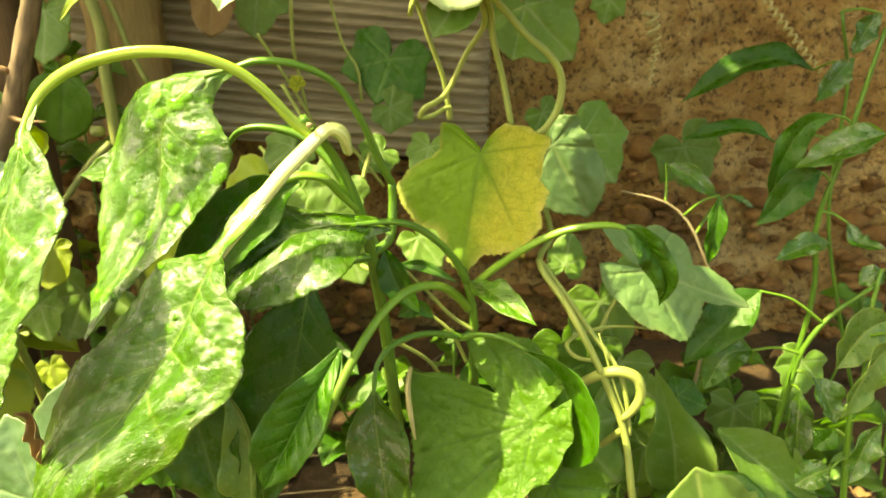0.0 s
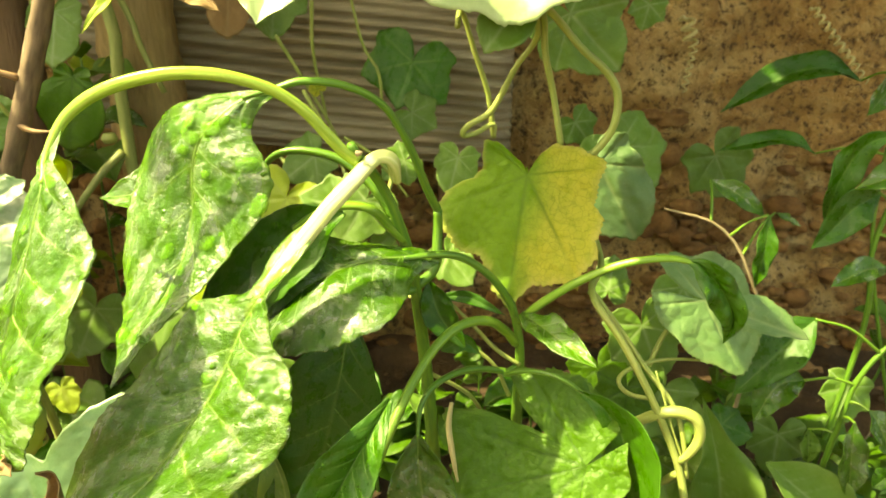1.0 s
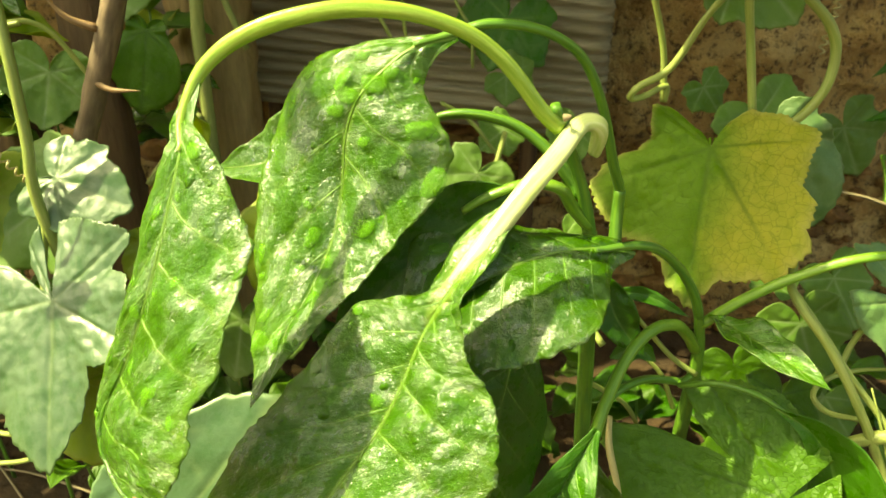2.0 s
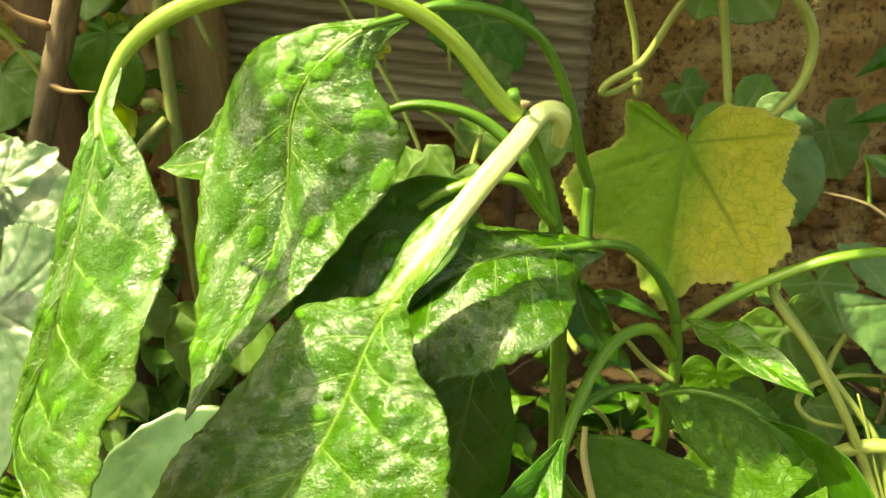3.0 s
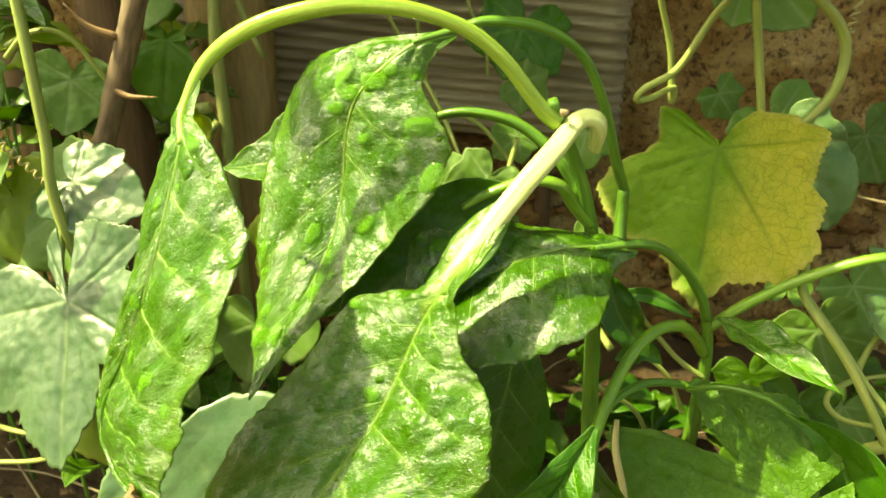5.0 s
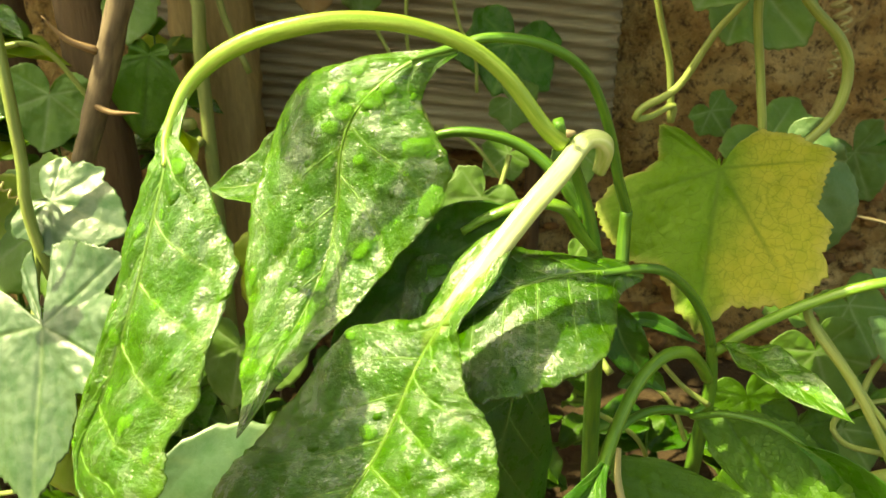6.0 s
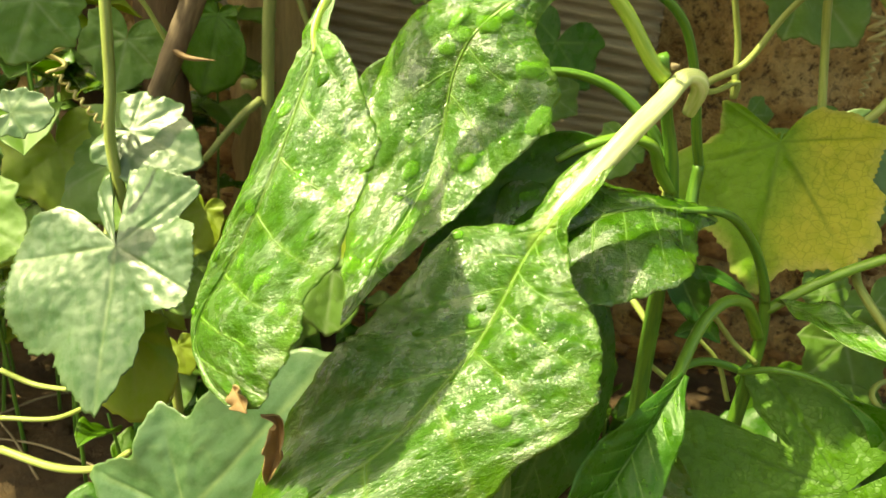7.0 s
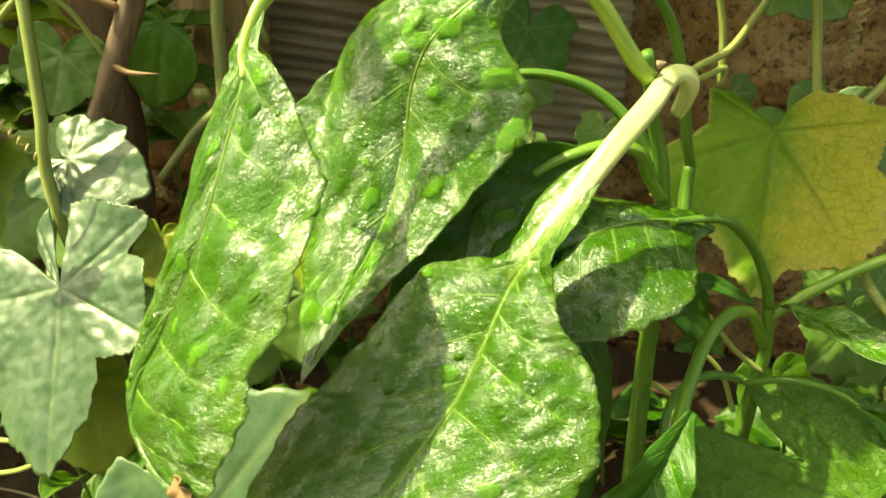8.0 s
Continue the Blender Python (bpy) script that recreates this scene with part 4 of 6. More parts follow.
stalk("petiole", [(-0.0391, 0.3240, 0.2776), (-0.0486, 0.3160, 0.2784), (-0.0592, 0.3080, 0.2777), (-0.0690, 0.3040, 0.2712)], [2.4, 2.2, 2.0, 1.8], STEM, e, n=20)

# ---- second pepper plant, to whose node the lower leaves belong ----
pepper_low = thing("pepper_plant", "shorter wilting pepper plant growing beside the taller one", "pepper plant")
stalk("main_stem", [(0.022, 0.365, -0.03), (0.022, 0.36, 0.08), (0.0187, 0.3460, 0.2011), (0.0180, 0.3420, 0.2335), (0.0150, 0.3390, 0.2511), (0.0115, 0.3380, 0.2637)], [4.6, 4.4, 4.0, 3.6, 3.2, 2.2], STEM, pepper_low, n=40, sides=12, ridge=0.1)
d = blade("leaf", [(-0.0260, 0.3120, 0.2978), (-0.0398, 0.3060, 0.3018), (-0.0529, 0.3000, 0.3036), (-0.0652, 0.2960, 0.3021), (-0.0773, 0.2930, 0.2977), (-0.0884, 0.2910, 0.2906), (-0.0987, 0.2890, 0.2812), (-0.1113, 0.2870, 0.2703)],
          0, 0, PEPPER, pepper_low, edges=([(-0.0270, 0.3130, 0.2988), (-0.0381, 0.3130, 0.3046), (-0.0543, 0.3120, 0.3062), (-0.0703, 0.3110, 0.3072), (-0.0852, 0.3100, 0.3099), (-0.0978, 0.3080, 0.3104), (-0.1103, 0.3040, 0.3016), (-0.1135, 0.2880, 0.2709)],
                 [(-0.0267, 0.3110, 0.2963), (-0.0369, 0.2970, 0.2966), (-0.0416, 0.2800, 0.2903), (-0.0496, 0.2680, 0.2848), (-0.0645, 0.2620, 0.2812), (-0.0772, 0.2610, 0.2777), (-0.0893, 0.2620, 0.2751), (-0.1102, 0.2860, 0.2685)]),
          wave=0.7, bulge=1.3, veins=8, n=90, m=24, side_veins=True, seed=81, label="wet glossy leaf beaded with water", drops=24)
stalk("petiole", [(0.0135, 0.3380, 0.2568), (0.0089, 0.3350, 0.2683), (-0.0012, 0.3280, 0.2835), (-0.0144, 0.3190, 0.2961), (-0.0267, 0.3100, 0.3017), (-0.0428, 0.3020, 0.3028)], [2.2, 2.1, 2.0, 1.9, 1.7, 1.1], STEM, d, n=40, ridge=0.08, ridges=3)
h = blade("leaf", [(-0.0462, 0.2560, 0.2592), (-0.0539, 0.2500, 0.2468), (-0.0620, 0.2440, 0.2333), (-0.0709, 0.2380, 0.2174), (-0.0799, 0.2320, 0.2013)], [0.2, 0.7, 1.3, 1.7, 1.7, 1.2, 0.0], [0.2, 0.7, 1.2, 1.5, 1.4, 1.0, 0.0], PEPPER_DARK, pepper_low, face=(0.05, -1, 0.5), fold=(50, 50), curl=(-30, -30), n=56, m=16, side_veins=True, seed=91, bulge=1.6, fine_drops=40, label="limp folded dark green leaf")
stalk("petiole", [(0.0151, 0.3390, 0.2393), (0.0090, 0.3340, 0.2488), (-0.0012, 0.3240, 0.2601), (-0.0145, 0.3120, 0.2646), (-0.0269, 0.2980, 0.2613), (-0.0382, 0.2800, 0.2515), (-0.0472, 0.2620, 0.2389), (-0.0520, 0.2550, 0.2281), (-0.0587, 0.2500, 0.2115)], [2.6, 2.5, 2.4, 2.3, 2.2, 2.2, 2.1, 1.8, 1.0], PETIOLE_GREEN, h, n=60, sides=12, ridge=0.1, ridges=3)
i_ = blade("leaf", [(-0.0364, 0.2950, 0.2127), (-0.0361, 0.2920, 0.1979), (-0.0339, 0.2880, 0.1793), (-0.0305, 0.2840, 0.1527), (-0.0290, 0.2800, 0.1370)], 1.8, 1.75, PEPPER, pepper_low, face=(0.05, -1, 0.45), n=48, m=16, seed=101, bulge=1.3, label="half-hidden green leaf with clear veins")
stalk("petiole", [(0.0183, 0.3440, 0.2176), (-0.0077, 0.3300, 0.2286), (-0.0259, 0.3140, 0.2307), (-0.0349, 0.3020, 0.2247), (-0.0367, 0.2940, 0.2106)], [2.0, 1.9, 1.8, 1.6, 1.0], STEM, i_, n=30)
k_ = blade("leaf", [(0.0162, 0.3340, 0.2595), (0.0233, 0.3200, 0.2605), (0.0334, 0.3040, 0.2585), (0.0467, 0.2880, 0.2545)], 0.95, 0.95, PEPPER, pepper_low, face=(0.45, -1.0, 0.5), fold=(14, 14), n=48, m=14, side_veins=True, seed=111, bulge=1.2, drops=6, label="small pale green pointed leaf with drops")
l_ = blade("leaf", [(0.0921, 0.3180, 0.2964), (0.0997, 0.3160, 0.2940), (0.1103, 0.3150, 0.2825), (0.1190, 0.3160, 0.2661), (0.1175, 0.3190, 0.2508)], 1.1, 0.85, PEPPER_DARK, pepper_low, face=(-0.3, -1, 0.4), fold=(55, 55), curl=(-60, -60), wave=1.6, bulge=2.0, n=50, m=14, seed=121, drops=4, label="shrivelled dark green wet leaf")
stalk("petiole", [(0.0156, 0.3390, 0.2522), (0.0289, 0.3360, 0.2659), (0.0450, 0.3300, 0.2802), (0.0617, 0.3240, 0.2913), (0.0784, 0.3200, 0.2964), (0.0927, 0.3180, 0.2961), (0.1030, 0.3160, 0.2900)], [2.4, 2.3, 2.2, 2.1, 1.9, 1.7, 1.0], PETIOLE_GREEN, l_, n=50, ridge=0.1, ridges=3)
p_ = blade("leaf", [(0.0440, 0.3150, 0.2260), (0.0577, 0.3100, 0.2183), (0.0682, 0.3060, 0.2029), (0.0714, 0.3040, 0.1822), (0.0651, 0.3040, 0.1553)], [0.1, 0.6, 1.0, 1.1, 0.0], [0.1, 1.6, 2.5, 2.2, 0.0], PEPPER_DARK, pepper_low, face=(-0.5, -1, 0.3), fold=(10, 30), curl=(10, 20), n=48, m=14, seed=131, bulge=1.5, label="folded dark green leaf over a gourd leaf")
stalk("petiole", [(0.0174, 0.3420, 0.2243), (0.0103, 0.3360, 0.2218), (0.0213, 0.3280, 0.2290), (0.0366, 0.3200, 0.2296), (0.0501, 0.3130, 0.2229)], [1.5, 1.5, 1.4, 1.4, 1.0], STEM, p_, n=30)
for q, (pa, pb, pc, w) in enumerate((((-0.0320, 0.3300, 0.2802), (-0.0260, 0.3260, 0.2619), (-0.0122, 0.3240, 0.2440), 0.9), ((-0.0268, 0.3400, 0.2664), (-0.0108, 0.3400, 0.2657), (0.0083, 0.3350, 0.2581), 0.35), ((-0.0252, 0.3300, 0.2394), (-0.0140, 0.3300, 0.2447), (-0.0044, 0.3300, 0.2376), 0.5))):
    blade("leaf", [pa, pb, pc], w, w, PEPPER_DARK, pepper_low, n=30, m=10, seed=140 + q, rib=0.6, label="small dark shaded leaf")
for q, pts in enumerate(([(0.0180, 0.3400, 0.2253), (0.0053, 0.3400, 0.2345), (-0.0078, 0.3400, 0.2489), (-0.0205, 0.3400, 0.2629)], [(0.0144, 0.3500, 0.1988), (0.0055, 0.3500, 0.2183), (-0.0081, 0.3500, 0.2315)], [(-0.0314, 0.3400, 0.2197), (-0.0083, 0.3500, 0.1988), (0.0059, 0.3600, 0.1681)])):
    stalk("side_shoot", pts, [1.3, 1.2, 1.1, 0.9], VINE, pepper_low, n=24)

# ---- gourd vine with the yellow leaf ----
vine = thing("gourd_vine", "climbing gourd vine with a yellowing lobed leaf", "gourd vine")
stalk("runner", [(0.118, 0.315, -0.01), (0.122, 0.30, 0.06), (0.1088, 0.3000, 0.1388), (0.1034, 0.3120, 0.1764), (0.0883, 0.3200, 0.2124), (0.0704, 0.3300, 0.2447), (0.0555, 0.3450, 0.2662), (0.0655, 0.3700, 0.2730), (0.0645, 0.3900, 0.2849)], [2.7, 2.6, 2.4, 2.3, 2.1, 2.0, 1.9, 1.9, 1.8], VINE, vine, n=70, sides=12, ridge=0.08, ridges=5)
stalk("runner", [(0.1077, 0.3120, 0.1726), (0.1035, 0.3180, 0.1989), (0.0972, 0.3240, 0.2137), (0.0830, 0.3320, 0.2312), (0.0703, 0.3400, 0.2489), (0.0573, 0.3460, 0.2658)], [1.2, 1.4, 1.5, 1.5, 1.5, 1.2], VINE, vine, n=40)
stalk("curled_shoot", [(0.0741, 0.3300, 0.1893), (0.0820, 0.3240, 0.2007), (0.0960, 0.3180, 0.2107), (0.1081, 0.3150, 0.2088), (0.1118, 0.3140, 0.1977), (0.1074, 0.3130, 0.1879), (0.1021, 0.3130, 0.1826)], [2.0, 2.6, 3.0, 3.2, 3.1, 2.6, 2.0], VINE, vine, n=44, sides=12)
stalk("tendril", [(0.1046, 0.3130, 0.1834), (0.0980, 0.3160, 0.2001), (0.0928, 0.3200, 0.2160), (0.0879, 0.3250, 0.2312)], [0.7, 0.6, 0.6, 0.4], VINE, vine, n=20)
stalk("tendril", [(0.0908, 0.3300, 0.2103), (0.0786, 0.3350, 0.2104), (0.0735, 0.3400, 0.2160), (0.0844, 0.3500, 0.2183), (0.1075, 0.3600, 0.2178), (0.1472, 0.3800, 0.2048)], [1.3, 1.3, 1.2, 1.0, 0.9, 0.7], VINE, vine, n=40)
y = palmate("leaf", (0.0221, 0.3819, 0.3219), (0.0102, 0.3480, 0.2554), (-0.458, -0.756, 0.467), 0.94, GOURD_YELLOW, vine, cup=(0.3, 0.3), wave=0.8, rings=60, spokes=260, seed=3, emboss=0.4, label="yellowing lobed gourd leaf with drying margin",
            outline=[(-152, 0.06), (-140, 0.16), (-130, 0.40), (-125, 0.46), (-113, 0.41), (-98, 0.38), (-86, 0.43), (-81, 0.56), (-75, 0.67), (-66, 0.77), (-56, 0.79), (-43, 0.76), (-25, 0.70), (-15, 0.76), (-6, 0.91), (2, 1.0), (7, 0.89), (11, 0.82), (24, 0.85), (32, 0.95), (38, 0.88), (47, 0.84), (53, 0.73), (63, 0.69), (71, 0.55), (82, 0.54), (99, 0.58), (115, 0.46), (138, 0.32), (150, 0.20), (160, 0.07)], ribs=(-125, -66, 0, 34, 98))
stalk("petiole", [(0.0645, 0.3900, 0.2849), (0.0539, 0.3960, 0.2980), (0.0372, 0.3920, 0.3098), (0.0233, 0.3840, 0.3172)], [2.0, 1.9, 1.7, 1.5], VINE, y, n=24)
stalk("hanging_stem", [(0.0412, 0.3900, 0.3373), (0.0352, 0.3900, 0.3644), (0.0287, 0.3860, 0.3866), (0.0264, 0.3820, 0.4017), (0.0202, 0.3600, 0.4130)], [1.9, 1.9, 1.9, 2.1, 2.4], VINE, vine, n=30)
stalk("hanging_stem", [(0.0046, 0.4060, 0.3382), (0.0004, 0.4040, 0.3631), (-0.0080, 0.4000, 0.3861), (-0.0158, 0.3950, 0.4078), (-0.0183, 0.3800, 0.3999)], [1.7, 1.6, 1.5, 1.5, 1.5], VINE, vine, n=30)
stalk("looped_stem", [(0.0046, 0.4050, 0.3384), (0.0039, 0.4030, 0.3463), (-0.0065, 0.4000, 0.3416), (-0.0138, 0.3980, 0.3408), (-0.0109, 0.3960, 0.3466), (0.0021, 0.3940, 0.3558), (0.0135, 0.3900, 0.3787), (0.0236, 0.3840, 0.3958), (0.0174, 0.3650, 0.4114)], [1.4, 1.5, 1.7, 1.8, 1.7, 1.6, 1.6, 1.7, 1.8], VINE, vine, n=60)
stalk("looped_stem", [(0.0512, 0.3860, 0.3302), (0.0598, 0.3840, 0.3356), (0.0674, 0.3820, 0.3491), (0.0683, 0.3820, 0.3651), (0.0611, 0.3800, 0.3777), (0.0457, 0.3760, 0.3900), (0.0342, 0.3740, 0.4017), (0.0236, 0.3620, 0.4104)], [1.9, 2.1, 2.2, 2.2, 2.1, 2.0, 1.9, 1.9], VINE, vine, n=60, sides=12)
palmate("leaf", (0.0727, 0.4250, 0.3183), (0.0972, 0.4150, 0.2744), (-0.1, -1, 0.35), 0.62, GOURD_SAGE, vine, cup=(-1.0, 0.5), seed=5, label="green lobed leaf behind the yellow one")
palmate("leaf", (0.0569, 0.4750, 0.4058), (0.0902, 0.4700, 0.3732), (-0.1, -1, 0.3), 0.9, GOURD, vine, cup=(-1.0, 0.5), seed=6, label="green leaf hanging by its stalk")
palmate("leaf", (0.0855, 0.4200, 0.2349), (0.0900, 0.4300, 0.2545), (0, -1, 0.3), 0.8, GOURD, vine, seed=7, rings=14, spokes=80)
m_ = palmate("leaf", (0.1287, 0.3720, 0.2500), (0.1938, 0.3677, 0.2269), (0.1, -0.9, 0.45), 0.78, GOURD_SAGE, vine, cup=(-0.6, -0.4), wave=0.6, seed=8, rings=36, spokes=180, label="grey-green lobed gourd leaf",
             outline=[(-177, 0.32), (-168, 0.48), (-154, 0.45), (-113, 0.41), (-67, 0.53), (-43, 0.70), (-26, 0.64), (-10, 0.56), (-4, 0.76), (0, 1.0), (8, 0.82), (22, 0.60), (28, 0.43), (48, 0.43), (78, 0.44), (122, 0.39), (146, 0.50), (157, 0.58), (163, 0.42), (170, 0.25)], ribs=(-155, -45, 0, 76, 150))
stalk("petiole", [(0.0987, 0.3650, 0.2105), (0.1088, 0.3750, 0.2255), (0.1217, 0.3800, 0.2370), (0.1394, 0.3760, 0.2446)], [1.6, 1.5, 1.4, 1.2], VINE, m_, n=20)
j = palmate("leaf", (0.0495, 0.3005, 0.1894), (-0.0305, 0.2892, 0.1207), (-0.39, -0.72, 0.573), 0.90, GOURD_DEEP_SHADED, vine, cup=(0.5, 0.8), wave=0.8, rings=64, spokes=250, seed=9, emboss=0.7, label="large green gourd leaf with a pale torn edge",
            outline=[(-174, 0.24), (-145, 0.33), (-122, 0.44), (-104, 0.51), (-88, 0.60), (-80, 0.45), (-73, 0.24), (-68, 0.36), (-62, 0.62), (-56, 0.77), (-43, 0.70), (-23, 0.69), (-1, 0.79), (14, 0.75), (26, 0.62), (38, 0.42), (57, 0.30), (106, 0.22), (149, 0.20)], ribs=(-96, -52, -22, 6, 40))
stalk("petiole", [(0.1034, 0.3120, 0.1764), (0.0908, 0.3250, 0.1550), (0.0650, 0.3180, 0.1682), (0.0490, 0.3080, 0.1868)], [2.0, 2.0, 1.8, 1.5], VINE, j, n=20)
stalk("torn_edge", [(-0.0192, 0.3380, 0.2018), (-0.0206, 0.3280, 0.1925), (-0.0182, 0.3160, 0.1813), (-0.0158, 0.3100, 0.1710)], [1.2, 1.7, 1.6, 0.7], TENDRIL, j, n=20)
palmate("leaf", (0.0623, 0.2980, 0.1492), (0.0916, 0.2920, 0.1489), (0.5, -0.85, 0.25), 0.85, GOURD_DEEP_SHADED, vine, seed=10, depth=0.10, cup=(-1, -1), rings=30, spokes=130, label="gourd leaf with bleached margin")
n_ = blade("leaf", [(0.1700, 0.3820, 0.0700), (0.1660, 0.3850, 0.1060), (0.1560, 0.3880, 0.1440), (0.1462, 0.3910, 0.1722)], [0.6, 2.4, 2.7, 2.2, 1.1, 0.5, 0.0], [0.6, 2.3, 2.6, 2.2, 1.2, 0.5, 0.0], GOURD, vine, face=(-0.1, -0.95, 0.6), n=44, m=14, seed=151, bulge=1.2, wave=1.2, label="yellow-green leaf with a pointed tip")
blade("leaf", [(0.1939, 0.3840, 0.1248), (0.2183, 0.3780, 0.1055), (0.2428, 0.3720, 0.0860), (0.2695, 0.3660, 0.0563)], 2.3, 2.3, GOURD, vine, face=(-0.1, -0.7, 0.8), n=40, m=14, seed=152, label="green leaf lying over others")
palmate("leaf", (0.1626, 0.3100, 0.0935), (0.1526, 0.3160, 0.1424), (0, -0.7, 0.9), 0.95, PEPPER_PALE, vine, seed=12, rings=18, spokes=90, depth=0.08, teeth=0.01, label="pale yellow-green leaf")
palmate("leaf", (0.0904, 0.3850, 0.1241), (0.1232, 0.3750, 0.0884), (0, -0.8, 0.8), 0.8, GOURD, vine, seed=13, rings=18, spokes=90)
palmate("leaf", (0.1323, 0.4200, 0.1585), (0.1160, 0.4100, 0.1261), (0, -0.8, 0.8), 0.8, GOURD, vine, seed=14, rings=18, spokes=90)
palmate("leaf", (0.1533, 0.4100, 0.0909), (0.1480, 0.4000, 0.0517), (0.1, -0.8, 0.6), 0.9, GOURD, vine, seed=18, rings=18, spokes=90)
palmate("leaf", (0.2326, 0.4400, 0.1061), (0.2285, 0.4300, 0.0758), (0.1, -0.8, 0.6), 0.9, GOURD, vine, seed=19, rings=18, spokes=90)
palmate("leaf", (0.2915, 0.4600, 0.1355), (0.2820, 0.4500, 0.1101), (0.1, -0.8, 0.6), 0.9, GOURD, vine, seed=31, rings=18, spokes=90)
palmate("leaf", (0.1778, 0.4200, 0.1294), (0.1986, 0.4160, 0.1221), (0, -0.8, 0.8), 0.9, PEPPER_DARK, vine, seed=15, rings=16, spokes=80)

palmate("leaf", (0.1183, 0.4400, 0.1980), (0.1317, 0.4300, 0.1612), (-0.1, -0.9, 0.5), 0.9, GOURD, vine, seed=270, rings=18, spokes=90)
palmate("leaf", (0.1066, 0.4200, 0.1588), (0.1028, 0.4100, 0.1249), (0.0, -0.9, 0.5), 0.9, GOURD_DEEP_SHADED, vine, seed=271, rings=18, spokes=90)
palmate("leaf", (0.1677, 0.5000, 0.2015), (0.1853, 0.4900, 0.1686), (0.1, -0.9, 0.5), 0.9, GOURD, vine, seed=272, rings=18, spokes=90)
palmate("leaf", (0.0986, 0.4700, 0.1460), (0.1084, 0.4600, 0.1123), (-0.1, -0.9, 0.5), 0.9, GOURD_DEEP_SHADED, vine, seed=273, rings=18, spokes=90)

# leaves overhead, near the camera's way
t2 = blade("leaf", [(0.0600, 0.3640, 0.4330), (0.0420, 0.3660, 0.4370), (0.0230, 0.3680, 0.4360), (0.0080, 0.3690, 0.4350), (-0.0080, 0.3690, 0.4370), (-0.0280, 0.3670, 0.4380), (-0.0540, 0.3640, 0.4340)], 0, 0, GOURD_PALE_SUNLIT, vine,
           edges=([(0.0610, 0.3680, 0.4380), (0.0500, 0.3860, 0.4560), (0.0300, 0.3960, 0.4640), (0.0080, 0.4000, 0.4680), (-0.0120, 0.3960, 0.4650), (-0.0360, 0.3840, 0.4560), (-0.0560, 0.3660, 0.4370)],
                  [(0.0580, 0.3540, 0.4250), (0.0448, 0.3450, 0.4143), (0.0273, 0.3450, 0.4089), (0.0084, 0.3450, 0.4016), (-0.0102, 0.3450, 0.4064), (-0.0298, 0.3450, 0.4104), (-0.0520, 0.3540, 0.4250)]), n=60, m=16, seed=16, label="pale sunlit gourd leaf overhead")
palmate("leaf", (0.0137, 0.3650, 0.4142), (-0.0047, 0.3600, 0.3904), (-0.4, -1, 0.5), 0.5, GOURD, vine, seed=17, rings=16, spokes=80, label="curled pale young leaf")
t1 = blade("leaf", [(-0.0960, 0.3560, 0.4480), (-0.0985, 0.3480, 0.4330), (-0.1030, 0.3390, 0.4170), (-0.1078, 0.3309, 0.4014)], 3.0, 2.6, GOURD_PALE_SUNLIT, vine, face=(0.1, -0.8, 0.7), n=40, m=14, seed=161, label="leaf painted pale as if sunlit, with a brown margin")
blade("leaf", [(-0.1606, 0.3380, 0.4192), (-0.1674, 0.3360, 0.4150), (-0.1765, 0.3330, 0.4077), (-0.1848, 0.3300, 0.3971)], 0.30, 0.34, GOURD_LIME, vine, face=(0.2, -0.8, 0.8), n=40, m=8, seed=162, scale_profile=LANCE, label="narrow curled leaf lobe")
blade("leaf", [(-0.1516, 0.3450, 0.4243), (-0.1389, 0.3430, 0.4157), (-0.1261, 0.3400, 0.4067)], 0.8, 0.6, DRY_LEAF, vine, n=26, m=10, seed=163, wave=2.4, label="dried brown leaf margin")

# unseen leaves added above the view, which shade the bed by the wall
shade_rng = random.Random(7)
for q in range(28):
    x, yv = -0.24 + 0.115 * (q % 5) + 0.05 * shade_rng.random(), 0.26 + 0.085 * (q // 5) + 0.04 * shade_rng.random()
    if q == 0:
        continue
    if q >= 20:
        x, yv = -0.72 + 0.10 * ((q - 20) % 7) + 0.05 * shade_rng.random(), 0.50 + 0.12 * ((q - 20) // 7) + 0.04 * shade_rng.random()
    r, turn = shade_rng.uniform(0.065, 0.085), shade_rng.uniform(0, 6.28)
    z = 0.60 + 0.10 * shade_rng.random()
    if q in (5, 6):  # a gap through which the sun reaches the leaf below
        continue
    palmate("leaf", (x, yv, z), (x + r * math.sin(turn), yv + r * math.cos(turn), z - 0.02), (0.3 * math.sin(q), -0.15, 1), 1.0, GOURD, vine, seed=60 + q, rings=8, spokes=50)
# unseen leaves added to shade the background on the left
for q in range(12):
    x, yv = -0.95 + 0.115 * (q % 4) + 0.04 * shade_rng.random(), 0.40 + 0.085 * (q // 4) + 0.03 * shade_rng.random()
    r, turn = shade_rng.uniform(0.06, 0.08), shade_rng.uniform(0, 6.28)
    z = 0.63 + 0.06 * shade_rng.random()
    palmate("leaf", (x, yv, z), (x + r * math.sin(turn), yv + r * math.cos(turn), z - 0.015), (0.3 * math.sin(q), -0.15, 1), 1.0, GOURD, vine, seed=220 + q, rings=8, spokes=50)
